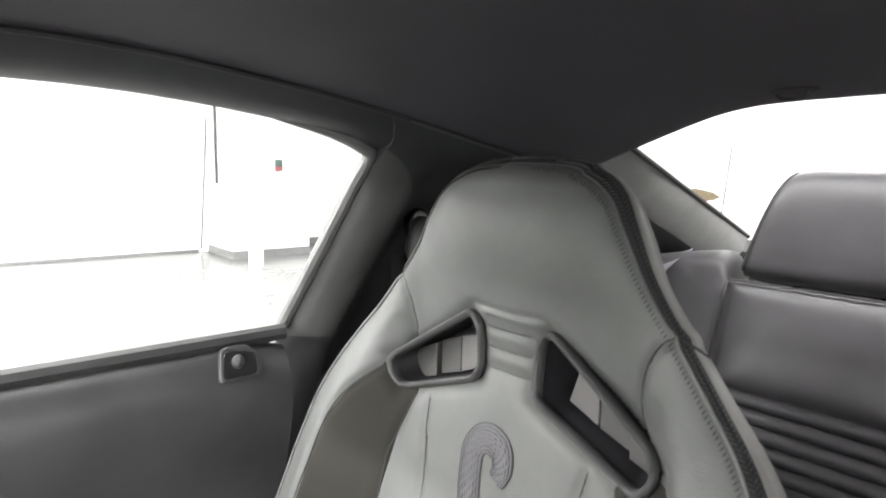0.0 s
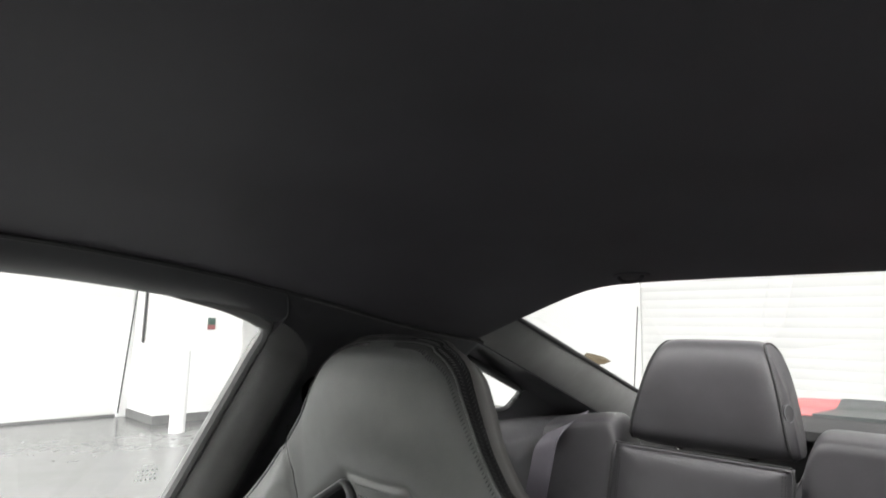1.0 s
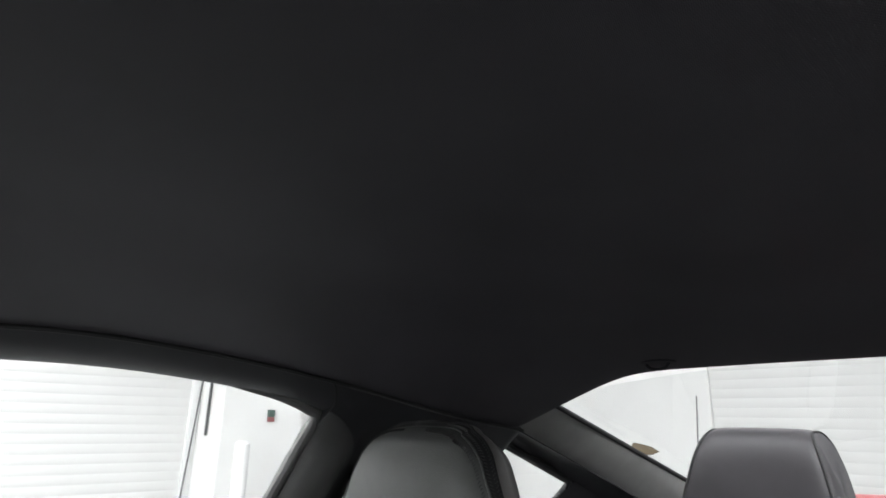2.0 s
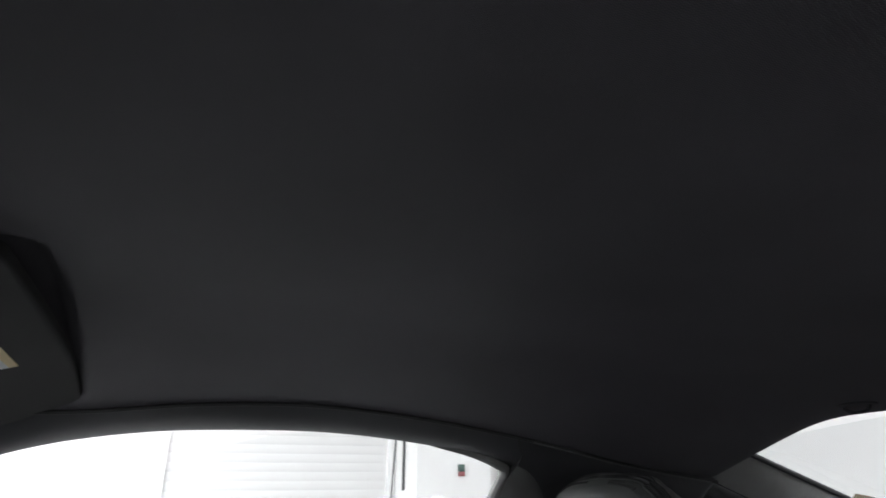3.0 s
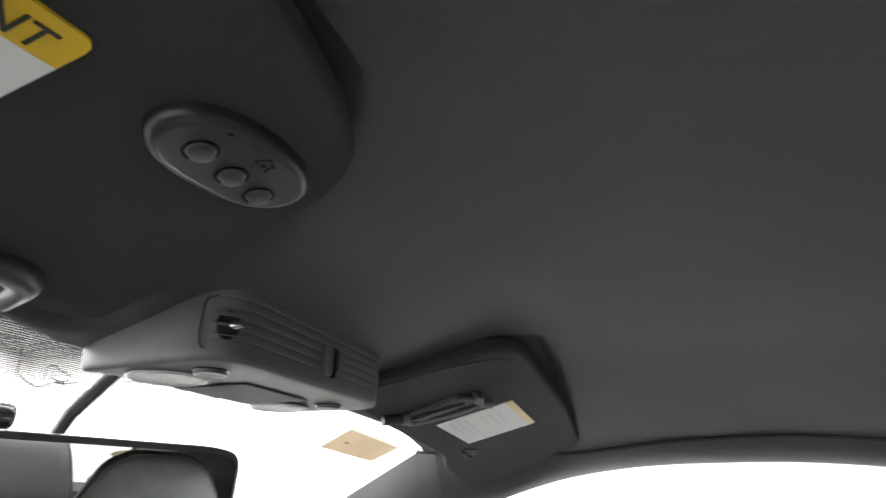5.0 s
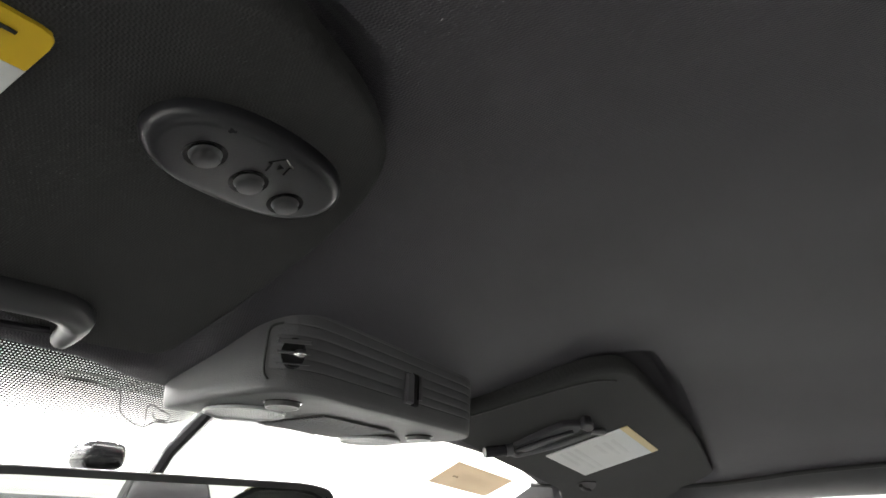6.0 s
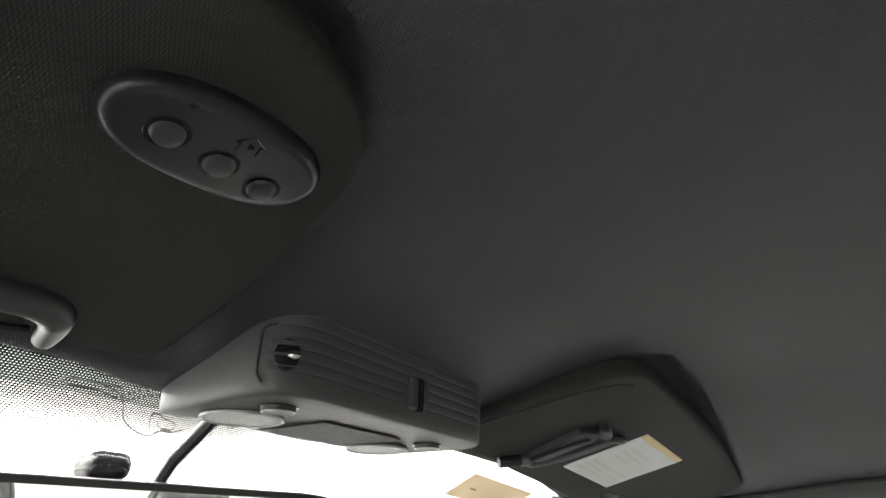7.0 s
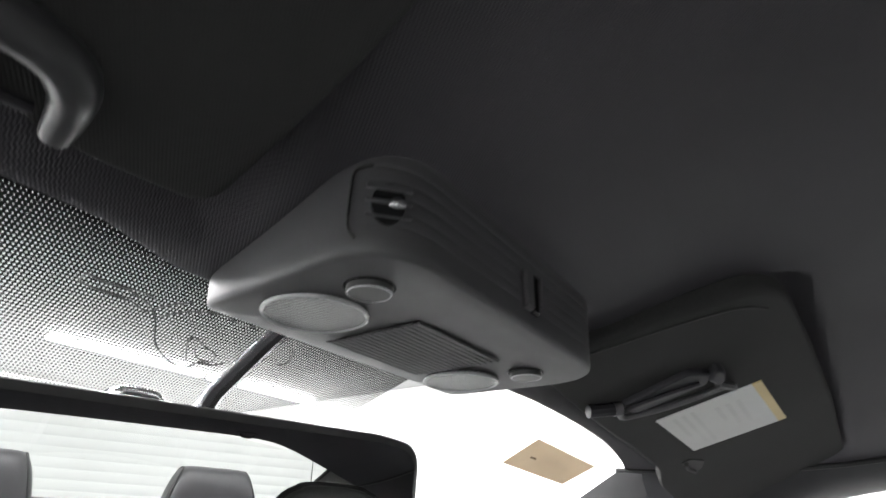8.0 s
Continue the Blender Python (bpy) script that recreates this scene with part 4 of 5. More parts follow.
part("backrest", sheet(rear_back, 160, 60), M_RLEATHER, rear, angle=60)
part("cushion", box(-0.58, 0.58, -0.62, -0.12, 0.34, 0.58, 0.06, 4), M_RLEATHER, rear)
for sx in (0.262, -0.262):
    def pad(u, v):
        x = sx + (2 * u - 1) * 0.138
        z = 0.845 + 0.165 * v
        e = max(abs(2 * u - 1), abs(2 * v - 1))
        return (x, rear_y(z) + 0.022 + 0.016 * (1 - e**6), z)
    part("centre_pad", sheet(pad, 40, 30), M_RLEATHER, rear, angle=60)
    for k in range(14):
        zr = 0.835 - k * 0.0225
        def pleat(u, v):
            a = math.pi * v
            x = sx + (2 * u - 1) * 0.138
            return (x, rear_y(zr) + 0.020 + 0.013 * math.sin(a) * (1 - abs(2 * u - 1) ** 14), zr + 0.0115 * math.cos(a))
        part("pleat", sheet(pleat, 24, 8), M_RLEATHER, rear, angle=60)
    bm = tube([(sx + s * 0.140, rear_y(z) + 0.030, z) for s, z in ((-1, 0.60), (-1, 0.994), (-0.97, 1.012), (0.97, 1.012), (1, 0.994), (1, 0.60))], 0.0018, 6)
    part("piping", bm, M_BLACKTHREAD, rear)
    bm = bmesh.new()
    for s in (-0.128, -0.124, 0.124, 0.128):
        for k in range(26):
            z = 0.852 + k * 0.0058
            p, q = (Vector(pad(0.5 + s / 0.276, (zz - 0.845) / 0.165)) + Vector((0, 0.0006, 0)) for zz in (z, z + 0.0036))
            tube([p, (p + q) / 2 + Vector((0, 0.0005, 0)), q], 0.0006, 5, bm=bm)
    tagged(part("pad_stitching", bm, M_BLACKTHREAD, rear), kind="stuff")


def headrest(sx):
    h = thing("headrest", (sx, -0.64, 1.0), "black leather rear headrest with stitched edges", "headrest", "rear headrests")

    def shell(u, v):
        a = 2 * math.pi * v
        # rounded-box section in y and z, lofted across
        cy, cz = math.cos(a), math.sin(a)
        py = 0.055 * (abs(cy) ** 0.62) * (1 if cy > 0 else -1)
        pz = 0.092 * (abs(cz) ** 0.55) * (1 if cz > 0 else -1)
        s = 2 * u - 1
        end = (1 - abs(s) ** 6) ** 0.45 if abs(s) < 1 else 0.0
        h1 = (pz + 0.092) / 0.184
        w = 0.142 - 0.036 * h1 - 0.016 * h1**5
        z = 1.100 + pz * (0.80 + 0.20 * end)
        if abs(s) > 0.99:
            return (sx + s * 0.116, -0.655 - 0.28 * (1.100 - 1.106) + py * 0.02, 1.100 + pz * 0.02)
        return (sx + s * w, -0.655 - 0.28 * (z - 1.106) + py * (0.35 + 0.65 * end), z)
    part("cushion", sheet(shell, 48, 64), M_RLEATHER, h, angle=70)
    sg = 1 if sx > 0 else -1
    bmx = frame_of(Vector(shell(0.5 - 0.482 * sg, -0.010)) + Vector((0.003 * sg, -0.002, 0.0)), (0, 0, 1), (-sg, 0.55, 0.12))
    bd = part("badge", prism(ellipse(0.014, 0.010, 28), bmx, 0.004, 0.001), M_RLEATHER, h, "small oval badge with metal ring")
    part("ring", tube([bmx @ Vector((0.013 * math.cos(t), 0.009 * math.sin(t), 0.0042)) for t in np.linspace(0, 2 * math.pi, 33)[:-1]], 0.0008, 6, True), M_CLIPEDGE, bd)
    for s in (-1, 1):
        part("post", tube([(sx + s * 0.06, -0.655, 1.03), (sx + s * 0.06, -0.64, 0.97)], 0.007, 10), M_GLOSSBLACK, h, "short black post")
        loop = []
        for k in range(48):
            p = Vector(shell(0.5 + s * 0.445, k / 48))
            loop.append(p + Vector((s * 0.002, 0, 0)))
        part("edge_piping", tube(loop, 0.0022, 6, True, up=(1, 0, 0)), M_BLACKTHREAD, h)
    return h


for sx in (0.262, -0.262):
    headrest(sx)
bm = sheet(lambda u, v: (0.500 + 0.050 * u + 0.022 * v, -0.545 - 0.10 * max(0.0, 1 - v * 6) ** 2 + 0.075 * v, 1.046 - 0.022 * u - 0.30 * v), 3, 30)
thicken(bm, 0.002, (0, -1, 0))
whole("rear_belt", bm, M_BELT, "grey rear seat belt lying over the seat back", "seat belt")

# ---- sun visors ----
def on_visor(side, x, y, lift=0.0):
    """Place on the lower face of a visor for a plan position."""
    z = 1.295 - 0.10 * (abs(x) - 0.28) - 0.27 * (y - 0.639) - 0.8 * max(0.0, abs(x) - 0.40) ** 2
    return Vector((x, y, z)) + Vector((-0.10 * side, -0.27, -1.0)).normalized() * lift


def visor_plate(outline, side, lift0, lift1, bevel, seg=4, dome=0.0, rings_in=0, inner=0.9):
    """Plate that follows a visor's lower face; outline in plan."""
    pts = [Vector(q) for q in outline]
    c = sum(pts, Vector((0, 0))) / len(pts)
    bm = bmesh.new()
    rings = []
    lv = [(0.0, lift0)]
    for k in range(seg + 1):
        a = math.pi / 2 * k / seg
        lv.append((bevel * (1 - math.cos(a)), lift1 - bevel + bevel * math.sin(a)))
    for inset, lift in lv:
        rings.append([bm.verts.new(on_visor(side, *(c + (q - c) * max(0.0, 1 - inset / max(1e-5, (q - c).length))), lift)) for q in pts])
    rings.append([bm.verts.new(on_visor(side, *(c + (q - c) * (1 - (bevel + 0.0005) / max(1e-3, (q - c).length))), lift1)) for q in pts])
    if rings_in:
        for s in np.linspace(inner, 0.05, rings_in):
            rings.append([bm.verts.new(on_visor(side, *(c + (q - c) * s), lift1)) for q in pts])
    if dome:
        for s in (0.75, 0.5, 0.25):
            rings.append([bm.verts.new(on_visor(side, *(c + (q - c) * s), lift1 + dome * (1 - s * s))) for q in pts])
    n = len(pts)
    for a, b in zip(rings, rings[1:]):
        for k in range(n):
            bm.faces.new((a[k], a[(k + 1) % n], b[(k + 1) % n], b[k]))
    bm.faces.new(rings[0]), bm.faces.new(rings[-1])
    return bm


def visor(side):
    v = thing("sun_visor", (0.33 * side, 0.68, 1.31), "black cloth sun visor folded up with warning label" if side > 0 else "black cloth sun visor folded up with remote control buttons", "sun visor", "sun visors")
    out = [(0.1275, 0.752), (0.1305, 0.720), (0.1355, 0.682), (0.142, 0.650), (0.151, 0.621), (0.1615, 0.6055), (0.172, 0.597), (0.19, 0.591), (0.23, 0.5845), (0.30, 0.583), (0.545, 0.596), (0.566, 0.700), (0.550, 0.768), (0.470, 0.772), (0.425, 0.759), (0.25, 0.758)]
    if side > 0:
        out[:10] = [(0.106, 0.752), (0.115, 0.712), (0.125, 0.662), (0.137, 0.616), (0.160, 0.602), (0.26, 0.597), (0.39, 0.5935)]
    if side < 0:
        out[-1:] = [(0.300, 0.760), (0.300, 0.7225), (0.203, 0.7235), (0.193, 0.7255), (0.187, 0.734), (0.1830, 0.748), (0.165, 0.751)]
    pts = [(q.x * side, q.y) for q in round_poly(out, 0.010 if side < 0 else 0.014, 4)]
    fine = []
    for k, q in enumerate(pts):
        p, q = Vector(pts[k - 1]), Vector(q)
        n = max(1, int((q - p).length / 0.012))
        fine += [p.lerp(q, (i + 1) / n) for i in range(n)]
    pts = fine
    part("body", visor_plate(pts, side, -0.013, 0.0, 0.0050, rings_in=14), M_VISOR, v)
    return v


def text_bars(parent, side, x0, x1, y0, y1, rows, mat, lift):
    for k in range(rows):
        yy = y0 + (y1 - y0) * (k + 0.5) / rows
        h = abs(y1 - y0) / rows * 0.22
        xe = x1 - (x1 - x0) * (0.35 if k == rows - 1 else 0.06 * (k % 3))
        part("print_line", visor_plate([(x0, yy - h), (xe, yy - h), (xe, yy + h), (x0, yy + h)], side, lift - 0.0003, lift, 0.0001, 1), mat, parent)


right_visor = visor(1)
lab = part("warning_label", visor_plate([(0.279, 0.6445), (0.391, 0.6405), (0.393, 0.717), (0.281, 0.7205)], 1, -0.001, 0.0012, 0.0002, 1), M_PAPER, right_visor, "white warning label")
part("label_header", visor_plate([(0.2785, 0.6375), (0.390, 0.6335), (0.391, 0.6405), (0.279, 0.6445)], 1, -0.001, 0.0012, 0.0002, 1), M_PALEYELLOW, lab, "pale yellow header strip")
text_bars(lab, 1, 0.30, 0.36, 0.655, 0.68, 3, M_FAINTINK, 0.0014)
text_bars(lab, 1, 0.29, 0.38, 0.690, 0.712, 3, M_FAINTINK, 0.0014)

part("fold_seam", tube(smooth_line([on_visor(1, *q, 0.0) for q in ((0.124, 0.722), (0.131, 0.690), (0.139, 0.655), (0.150, 0.628), (0.165, 0.616))], 5), 0.0011, 6), M_INK, right_visor, "dark folded seam")
clip = part("clip", visor_plate(round_poly([(0.2149, 0.7277), (0.2046, 0.6751), (0.2194, 0.6633), (0.2341, 0.6697), (0.2376, 0.7265)], 0.004), 1, -0.002, 0.0050, 0.0025), M_CLIP, right_visor, "dark glossy spring clip")
part("clip_fold", tube(smooth_line([on_visor(1, *q, 0.0055) for q in ((0.2210, 0.726), (0.2215, 0.700), (0.2260, 0.674))], 5), 0.0042, 8, flat=0.5), M_CLIP, clip, "raised folded facet")
part("clip_edge", tube(smooth_line([on_visor(1, *q, 0.003) for q in ((0.226, 0.7345), (0.240, 0.7350), (0.247, 0.722), (0.2535, 0.7025), (0.2560, 0.680), (0.2555, 0.658))], 5), 0.0026, 8), M_CLIPEDGE, clip, "grey plastic edge bar")
part("clip_knob", visor_plate(round_poly([(0.2118, 0.6589), (0.2200, 0.6545), (0.2361, 0.6572), (0.2409, 0.6644), (0.225, 0.668)], 0.003), 1, -0.001, 0.007, 0.003), M_CLIP, clip)
part("clip_tip", tube([on_visor(1, 0.244, 0.664, 0.004), on_visor(1, 0.256, 0.6565, 0.005), on_visor(1, 0.262, 0.6565, 0.003)], 0.0032, 8), M_CLIPEDGE, clip)
part("clip_pivot", tube(smooth_line([on_visor(1, *q, 0.004) for q in ((0.2005, 0.7490), (0.205, 0.7445), (0.211, 0.738), (0.217, 0.732))], 4), 0.0050, 10), M_CLIP, clip, "dark pivot sleeve")
part("pivot_collar", tube([on_visor(1, 0.2145, 0.7345, 0.004), on_visor(1, 0.2185, 0.7300, 0.004)], 0.0056, 12), M_CLIPEDGE, clip)
slotp = part("hinge_notch", visor_plate(round_poly([(0.4190, 0.7369), (0.4152, 0.7266), (0.4337, 0.7164), (0.4510, 0.7227), (0.4577, 0.7324)], 0.004), 1, -0.002, 0.0012, 0.0005, 1), M_INK, right_visor, "dark hinge slot")
part("hinge_tab", tube([on_visor(1, 0.420, 0.732, 0.003), on_visor(1, 0.436, 0.734, 0.003), on_visor(1, 0.452, 0.731, 0.002)], 0.0022, 8), M_INK, slotp)

left_visor = visor(-1)
oval = [(-0.1988 + math.copysign(0.0330 * abs(q.x) ** 0.9, q.x) - 0.05 * q.y * 0.015, 0.6275 + math.copysign(0.0161 * abs(q.y) ** 0.9, q.y)) for q in ellipse(1, 1, 48)]
pod = part("remote_pod", visor_plate(oval, -1, -0.004, 0.0055, 0.0045, 6, rings_in=5, inner=0.6), M_POD, left_visor, "grained oval control pod")
for bx, by in ((-0.2150, 0.6280), (-0.1981, 0.6300), (-0.1820, 0.6314)):
    ring = part("button_well", visor_plate([(bx + q.x, by + q.y) for q in ellipse(0.0058, 0.0053, 24)], -1, 0.002, 0.0057, 0.0001, 1), M_GLOSSBLACK, pod)
    part("button", visor_plate([(bx + q.x, by + q.y) for q in ellipse(0.0051, 0.0046, 24)], -1, 0.002, 0.0070, 0.0032, 6, 0.0009), M_BUTTON, ring, "round rubber push button")
house = [(-0.0035, 0.0036), (-0.0035, -0.0008), (-0.0050, -0.0008), (0.0, -0.0046), (0.0050, -0.0008), (0.0035, -0.0008), (0.0035, 0.0036)]
part("pictogram", tube([on_visor(-1, -0.1966 + 0.75 * p + 0.22 * q, 0.6198 - 0.22 * p + 0.75 * q, 0.0056) for p, q in house], 0.00028, 5), M_GLOSSBLACK, pod, "embossed house outline")
part("pictogram_arrow", visor_plate([(-0.1975, 0.6190), (-0.1951, 0.6196), (-0.1963, 0.6212)], -1, 0.0050, 0.0057, 0.0001, 1), M_GLOSSBLACK, pod, "embossed arrow")
lab = part("warning_label", visor_plate([(-0.372, 0.6335), (-0.2558, 0.6335), (-0.2558, 0.702), (-0.372, 0.702)], -1, -0.001, 0.0012, 0.0002, 1), M_PAPER, left_visor, "white warning label")
part("label_header", visor_plate(round_poly([(-0.372, 0.6215), (-0.2558, 0.6215), (-0.2558, 0.6335), (-0.372, 0.6335)], [0.004, 0.004, 0.0005, 0.0005], 3), -1, -0.001, 0.0012, 0.0002, 1), M_YELLOW, lab, "yellow header strip")
text_bars(lab, -1, -0.36, -0.262, 0.640, 0.695, 4, M_GREYINK, 0.0016)


def lettering(words, size, m, mat, parent):
    cu = bpy.data.curves.new("lettering", "FONT")
    cu.body, cu.size, cu.extrude = words, size, 0.0001
    tmp = bpy.data.objects.new("lettering", cu)
    me = bpy.data.meshes.new_from_object(tmp)
    bpy.data.objects.remove(tmp)
    me.transform(m)
    me.materials.append(mat)
    o = new("lettering", me)
    o.parent = parent
    return o


tm = frame_of(on_visor(-1, -0.2905, 0.6320, 0.0015), (1, 0, 0.10), (0.10, -0.27, -1.0))
lettering("MENT", 0.0108, tm, M_INK, lab)
# pivot bracket in the front edge
br = part("pivot_bracket", tube(smooth_line([on_visor(-1, *q, 0.002) for q in ((-0.300, 0.7180), (-0.235, 0.7190), (-0.203, 0.7200), (-0.192, 0.7220), (-0.1845, 0.7270), (-0.1808, 0.735), (-0.1785, 0.7455))], 6), lambda q: 0.0062 - 0.0022 * max(0.0, q - 0.7) / 0.3, 12), M_BUTTON, left_visor, "smooth grey pivot bracket")
part("pivot_recess", visor_plate([(-0.305, 0.716), (-0.190, 0.718), (-0.184, 0.726), (-0.182, 0.744), (-0.305, 0.744)], -1, -0.012, -0.007, 0.0005, 1), M_INK, br, "dark recess")
part("rod", tube([on_visor(-1, -0.28, 0.738, 0.003), on_visor(-1, -0.194, 0.739, 0.003), on_visor(-1, -0.187, 0.740, 0.002)], 0.0017, 8), M_CLIP, br, "thin metal rod")

# ---- overhead console ----
con = thing("overhead_console", (0, 0.75, 1.30), "black moulded overhead console with map lights", "overhead console")
plan = round_poly([(-0.104, 0.698), (0.104, 0.698), (0.094, 0.806), (-0.094, 0.806)], [0.032, 0.042, 0.016, 0.016], 10)


def con_bottom(x, y):
    return 1.266 + 0.012 * max(0.0, (y - 0.796) / 0.02) ** 2


def dense(poly, step):
    out = []
    for i, q in enumerate(poly):
        a, b = Vector(poly[i - 1]), Vector(q)
        n = max(1, int((b - a).length / step))
        out += [a.lerp(b, k / n) for k in range(n)]
    return out


plan = dense(plan, 0.006)
cc = Vector((0, 0.75))
bm = bmesh.new()
rings = []
levels = [(0.80, 0.0), (0.955, 0.0), (0.972, 0.0003), (0.984, 0.0012), (0.991, 0.0032), (0.994, 0.007)] + [(0.995 + 0.03 * k / 110, 0.010 + 0.040 * k / 110) for k in range(111)]
for grow, dz in levels:
    ring = []
    for q in plan:
        flute = 0.0
        if 0.0105 < dz < 0.038 and q.y < (0.724 if q.x > 0 else 0.710):
            flute = 0.0009 * (abs(math.sin((dz - 0.0105) / 0.0275 * math.pi * 5)) ** 0.22 - 1)
        d = (q - cc)
        ring.append(bm.verts.new((cc.x + d.x * grow, cc.y + d.y * grow - flute, con_bottom(q.x, q.y) + dz)))
    rings.append(ring)
for a, b in zip(rings, rings[1:]):
    for k in range(len(plan)):
        bm.faces.new((a[k], a[(k + 1) % len(plan)], b[(k + 1) % len(plan)], b[k]))
bm.faces.new(rings[0])
part("housing", bm, M_PLASTIC, con, angle=50)
for lx, ly, kx, ky in ((-0.0665, 0.7625, -0.0750, 0.7270), (0.0600, 0.7715, 0.0645, 0.7325)):
    lens = part("map_light", prism(ellipse(0.0206, 0.0206, 44), frame_of((lx, ly, 1.2665), (1, 0, 0), (0, 0, -1)), 0.0022, 0.0008), M_LENS, con, "ribbed clear map light lens", angle=25)
    part("rim", tube([(lx + 0.0210 * math.cos(t), ly + 0.0208 * math.sin(t), 1.2648) for t in np.linspace(0, 2 * math.pi, 48)[:-1]], 0.0010, 8, True), M_LENSRIM, lens)
    well = part("switch_well", prism(ellipse(0.0098, 0.0098, 32), frame_of((kx, ky, 1.2665), (1, 0, 0), (0, 0, -1)), 0.0009, 0.0002), M_GLOSSBLACK, con, "dark ring round the switch")
    part("switch", prism(ellipse(0.0086, 0.0086, 32), frame_of((kx, ky, 1.2660), (1, 0, 0), (0, 0, -1)), 0.0028, 0.0007), M_BEZEL, well, "round push switch")
    part("switch_rim", tube([(kx + 0.0080 * math.cos(t), ky + 0.0080 * math.sin(t), 1.2633) for t in np.linspace(0, 2 * math.pi, 36)[:-1]], 0.00035, 6, True), M_STEELGREY, well)
grille = part("grille", box(-0.0350, 0.0350, 0.7330, 0.7870, 1.2657, 1.2662, 0.0002, 1), M_BEZEL, con, "dark ribbed grille panel")
for k in range(16):
    y = 0.7333 + k * 0.00336
    part("grille_slat", box(-0.0352, 0.0352, y, y + 0.0020, 1.2650, 1.2658, 0.0003, 1), M_PLASTIC, grille)
latch = part("latch", box(-0.0080, 0.0000, 0.6955, 0.700, 1.2745, 1.2925, 0.001, 1), M_PLASTIC, con, "small latch tab")
part("slot", box(0.0000, 0.0070, 0.6966, 0.700, 1.2740, 1.2935, 0.0008, 1), M_GLOSSBLACK, latch)
part("slot_lip", box(0.0065, 0.0085, 0.6950, 0.700, 1.2780, 1.2925, 0.0006, 1), M_PLASTIC, latch)
vm = frame_of((-0.0935, 0.7055, 1.2840), (0.75, -0.66, 0), (-0.66, -0.75, -0.05))
vent = part("vent", prism(ellipse(0.0058, 0.0074, 28), vm @ Matrix.Translation((0, 0, 0.0005)), 0.0022, 0.0003), M_GLOSSBLACK, con, "small round opening at the console corner")
part("bulb", prism(ellipse(0.0032, 0.0022, 18, 0.003, 0.0), vm @ Matrix.Translation((0, 0, 0.0022)), 0.0016, 0.0008, dome=0.0005), M_CHROME, vent, "bright metal bulb")
for k in (-1, 0, 1):
    part("bar", box(-0.0080, 0.0080, k * 0.0050 - 0.0007, k * 0.0058 + 0.0007, 0.0024, 0.0036, 0.0003, 1, m=vm), M_PLASTIC, vent)
part("frame_line", tube(smooth_line([vm @ Vector(q) for q in ((-0.006, 0.0145, 0.0010), (-0.0115, 0.0125, -0.0010), (-0.0125, 0.006, -0.0016), (-0.0125, -0.008, -0.0018), (-0.010, -0.0125, -0.0010))], 4), 0.0006, 6), M_INK, vent)

# ---- mirror ----
MIR_N = Vector((-0.213, -0.975, -0.057)).normalized()
mm = frame_of((-0.045, 0.835, 1.203), (1, -0.22, 0), MIR_N)
mir = thing("rear_view_mirror", (-0.045, 0.86, 1.25), "black framed rear-view mirror under the windscreen top", "mirror")
face = round_poly([(-0.128, -0.034), (0.120, -0.034), (0.120, 0.030), (0.094, 0.034), (-0.10, 0.034), (-0.128, 0.030)], [0.022, 0.022, 0.02, 0.03, 0.03, 0.02], 6)
part("housing", prism(face, mm @ Matrix.Translation((0, 0, -0.028)), 0.030, 0.004), M_BEZEL, mir)
part("mirror_glass", prism([(q.x * 0.955, q.y * 0.86) for q in face], mm @ Matrix.Translation((0, 0, 0.0022)), 0.0006, 0.0002), M_MIRROR, mir, "silvered mirror glass", angle=5)
part("arm", tube([(0.012, 0.866, 1.304), (-0.004, 0.872, 1.282), (-0.024, 0.880, 1.253), (-0.034, 0.883, 1.230)], 0.008, 10, flat=0.7), M_GLOSSBLACK, mir)
part("mount", box(-0.046, -0.014, 0.935, 0.965, 1.244, 1.264, 0.008, 3), M_GLOSSBLACK, mir)

# ---- windscreen sticker and card on the back pillar ----
def on_screen(x, y, lift):
    return Vector((x, y, screen_z(x, y) - lift))


bm = bmesh.new()
q = [(0.374, 0.868), (0.532, 0.865), (0.529, 0.909), (0.376, 0.914)]
top = [bm.verts.new(on_screen(*p, 0.004)) for p in q]
low = [bm.verts.new(on_screen(*p, 0.005)) for p in q]
bm.faces.new(top), bm.faces.new(low)
for k in range(4):
    bm.faces.new((top[k], top[(k + 1) % 4], low[(k + 1) % 4], low[k]))
st_ = whole("windscreen_sticker", bm, M_TAN, "tan paper sticker on the windscreen corner", "sticker")
def sticker_at(s, t):
    p = (Vector(q[0]) * (1 - s) + Vector(q[1]) * s) * (1 - t) + (Vector(q[3]) * (1 - s) + Vector(q[2]) * s) * t
    return on_screen(p.x, p.y, 0.0054)
for s0, s1, t0 in ((0.24, 0.62, 0.34), (0.18, 0.78, 0.50)):
    bm = bmesh.new()
    bm.faces.new([bm.verts.new(sticker_at(*c)) for c in ((s0, t0), (s1, t0), (s1, t0 + 0.07), (s0, t0 + 0.07))])
    part("print_line", bm, M_TANINK, st_)
cm = frame_of((0.537, -0.735, 1.142), (0.86, 0.50, -0.16), (-0.5, 0.86, 0.1))
whole("card_tag", prism([(-0.034, 0.009), (-0.020, 0.013), (0.012, 0.012), (0.024, 0.008), (0.033, 0.010), (0.028, 0.001), (0.036, -0.006), (0.020, -0.010), (0.014, -0.016), (-0.004, -0.010), (-0.022, -0.002)], cm, 0.004, 0.001), M_BROWN, "small torn brown card stuck by the back pillar", "tag")
hook = thing("coat_hook", (0.235, -0.31, 1.27), "black coat hook in the headliner", "coat hook")
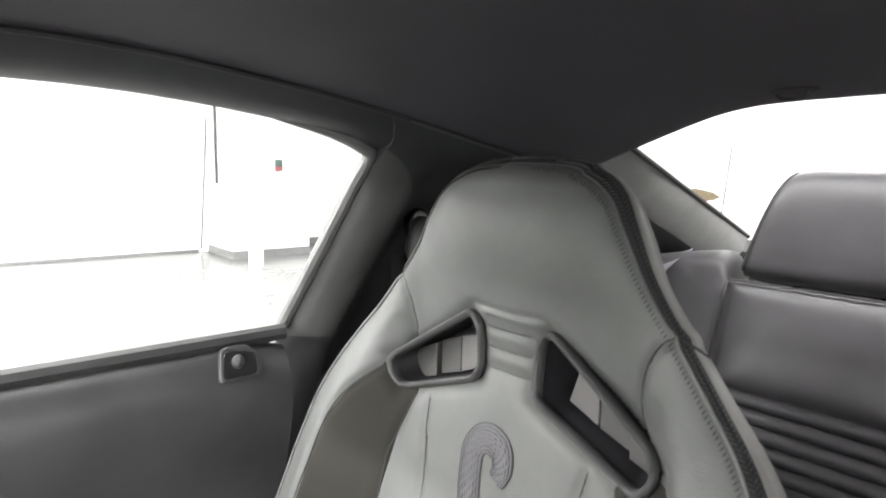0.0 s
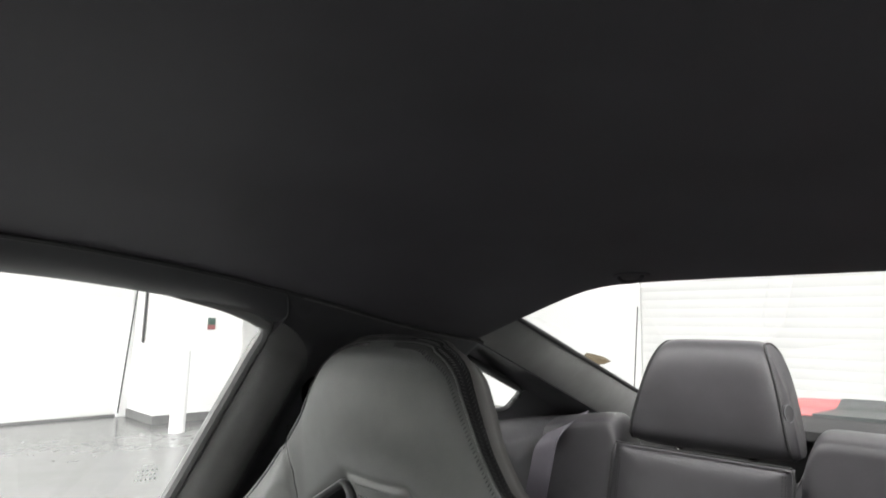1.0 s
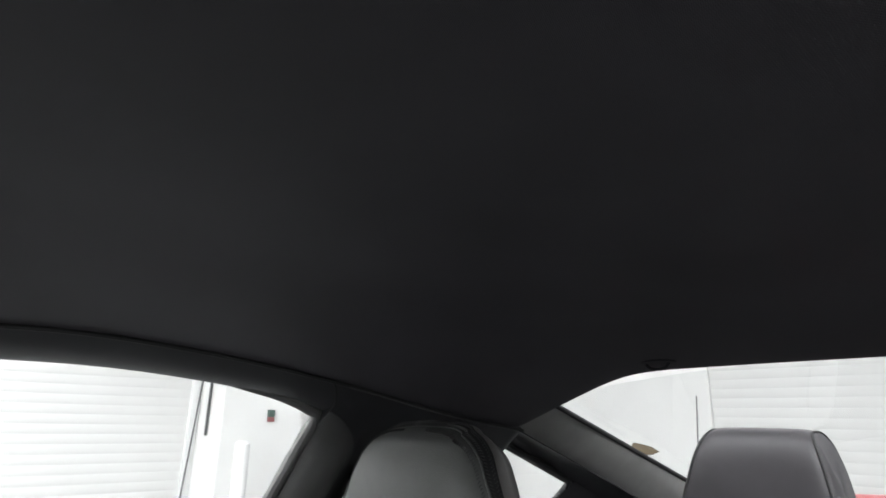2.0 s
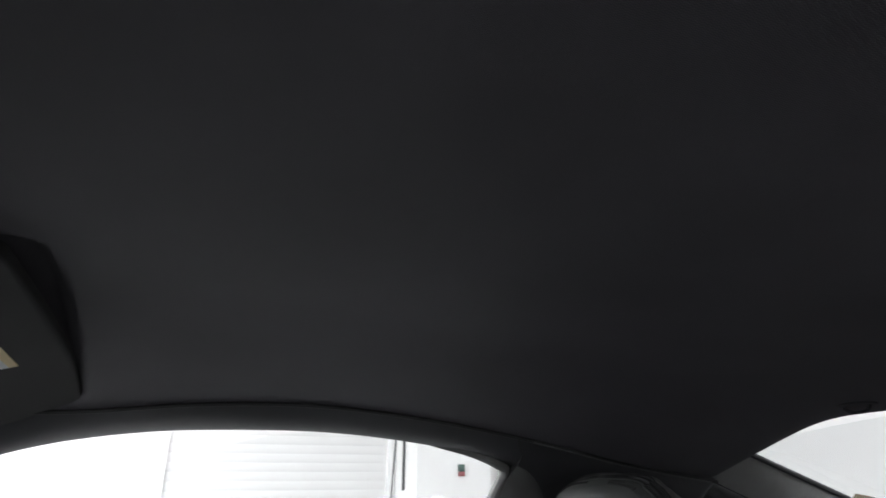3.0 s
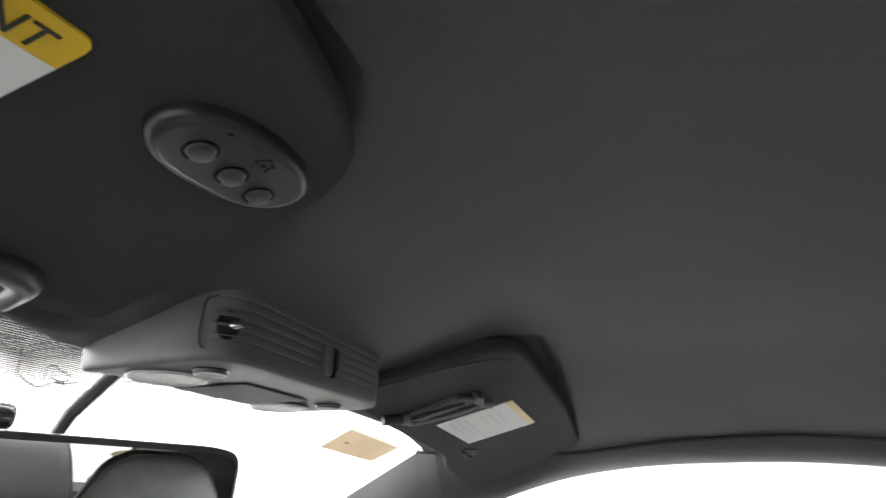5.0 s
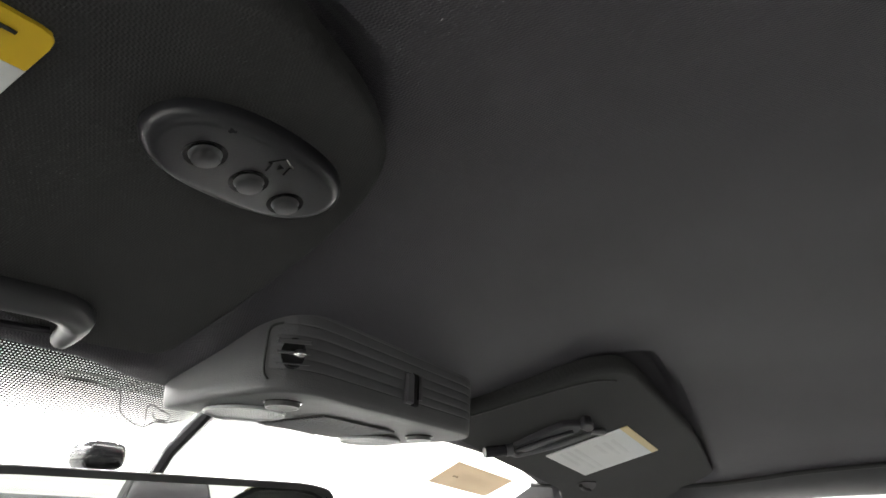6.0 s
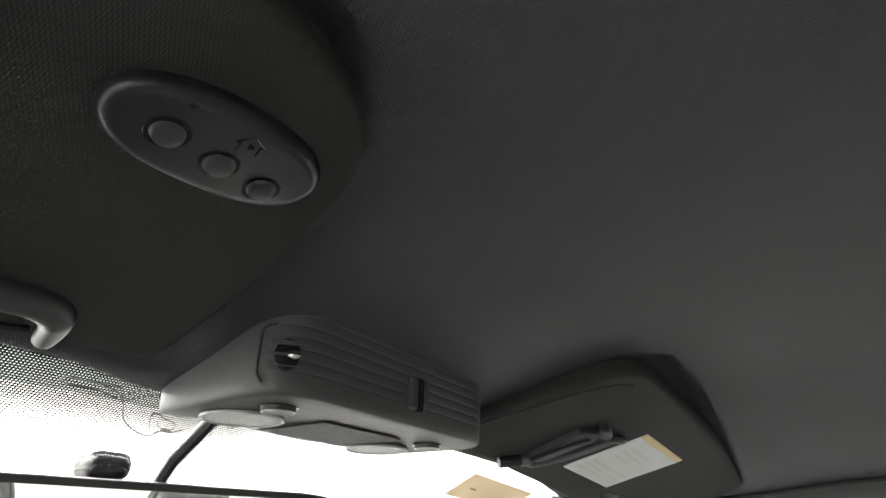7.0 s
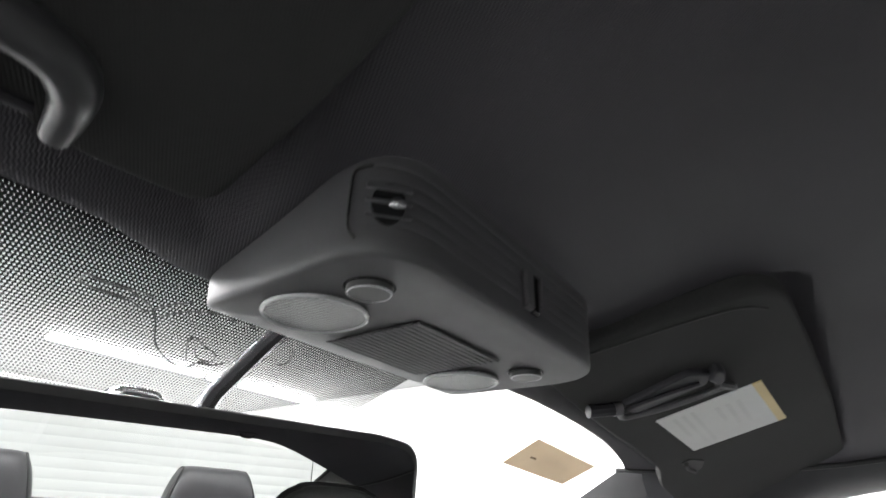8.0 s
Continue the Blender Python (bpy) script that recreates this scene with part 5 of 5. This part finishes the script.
part("base", prism(ellipse(0.026, 0.012, 28), frame_of((0.238, -0.300, liner_z(0.238, -0.300) + 0.001), (1, 0, 0), (0, 0.16, -1)), 0.002, 0.001), M_CLIP, hook)
part("peg", tube(smooth_line([(0.222, -0.300, liner_z(0.222, -0.300) - 0.002), (0.230, -0.302, liner_z(0.230, -0.302) - 0.008), (0.248, -0.302, liner_z(0.248, -0.302) - 0.008), (0.256, -0.300, liner_z(0.256, -0.300) - 0.002)], 4), 0.0022, 8), M_CLIP, hook)

# dotted print along the windscreen top
def dots():
    m, nt, b = material("windscreen_dot_print")
    nt.nodes.remove(b)
    sep = nt.nodes.new("ShaderNodeSeparateXYZ")
    link(nt, coords(nt), sep.inputs[0])
    k = 2 * math.pi / 0.0021
    cx = math_node(nt, "COSINE", math_node(nt, "MULTIPLY", sep.outputs[0], k))
    cy = math_node(nt, "COSINE", math_node(nt, "MULTIPLY", sep.outputs[1], k))
    g = math_node(nt, "MULTIPLY_ADD", math_node(nt, "ADD", cx, cy), 0.25, 0.5)
    thr = math_node(nt, "MULTIPLY_ADD", sep.outputs[1], -6.4, 6.4 * 0.846 + 0.92)
    ink = math_node(nt, "SMOOTH_MIN", math_node(nt, "MULTIPLY", math_node(nt, "SUBTRACT", thr, g), 14.0), 1.0, 0.0)
    ink = math_node(nt, "MAXIMUM", ink, 0.0)
    clear, black, mix = (nt.nodes.new(n) for n in ("ShaderNodeBsdfTransparent", "ShaderNodeBsdfDiffuse", "ShaderNodeMixShader"))
    black.inputs[0].default_value = (0.012, 0.012, 0.012, 1)
    link(nt, ink, mix.inputs[0])
    link(nt, clear.outputs[0], mix.inputs[1])
    link(nt, black.outputs[0], mix.inputs[2])
    link(nt, mix.outputs[0], nt.nodes["Material Output"].inputs[0])
    return m


bm = sheet(lambda u, v: tuple(on_screen(-0.40 + u * (0.548 - 0.028 * v), 0.812 + v * 0.152, 0.003)), 40, 12)
o = whole("dot_print", bm, dots(), "black dotted print along the windscreen top", "glass print", "stuff")
o.visible_shadow = False

outline = thing("outline_print", (-0.04, 0.89, 1.29), "thin black outline drawing printed on the windscreen", "glass print")
for run in (((-0.089, 0.873), (-0.073, 0.878), (-0.063, 0.886), (-0.050, 0.903), (-0.034, 0.913), (-0.022, 0.916), (-0.018, 0.909), (-0.009, 0.908), (-0.003, 0.903)), ((-0.061, 0.884), (-0.055, 0.877), (-0.045, 0.872), (-0.032, 0.870), (-0.018, 0.872), (-0.007, 0.869)), ((-0.026, 0.909), (-0.036, 0.895), (-0.034, 0.891), (-0.026, 0.895), (-0.014, 0.899), (-0.012, 0.906), (-0.022, 0.905), (-0.028, 0.899)), ((0.024, 0.889), (0.028, 0.893), (0.033, 0.888), (0.028, 0.878), (0.020, 0.869)), ((-0.074, 0.873), (-0.082, 0.872), (-0.092, 0.873), (-0.102, 0.873), (-0.108, 0.872), (-0.108, 0.877), (-0.1, 0.879), (-0.092, 0.879), (-0.081, 0.880), (-0.070, 0.883), (-0.065, 0.876), (-0.054, 0.868))):
    line = smooth_line([(*q, 0) for q in run], 6)
    part("stroke", tube([on_screen(p.x, p.y, 0.0036) for p in line], 0.0005, 5), M_INK, outline)

mark = thing("glass_mark", (0.665, 0.12, 1.01), "small etched mark on the door glass", "glass mark")
for k, (a, b) in enumerate(((0.116, 0.128), (0.108, 0.136), (0.110, 0.134), (0.108, 0.136))):
    z = 1.022 - k * 0.006
    xg = 0.704 + (0.600 - 0.704) * (z - 0.965) / 0.25
    bm = bmesh.new()
    for i in range(5):
        y0 = a + (b - a) * i / 5
        box(xg - 0.0035, xg - 0.003, y0, y0 + (b - a) / 12, z, z + 0.0018, bm=bm)
    part("print_row", bm, M_GREYINK, mark)
whole("hanging_cord", tube([(8.14, -2.42, 2.4), (8.14, -2.26, 0.05)], 0.010, 6), M_DARKSTEEL, "thin dark pull cord beside the roller door", "cord")
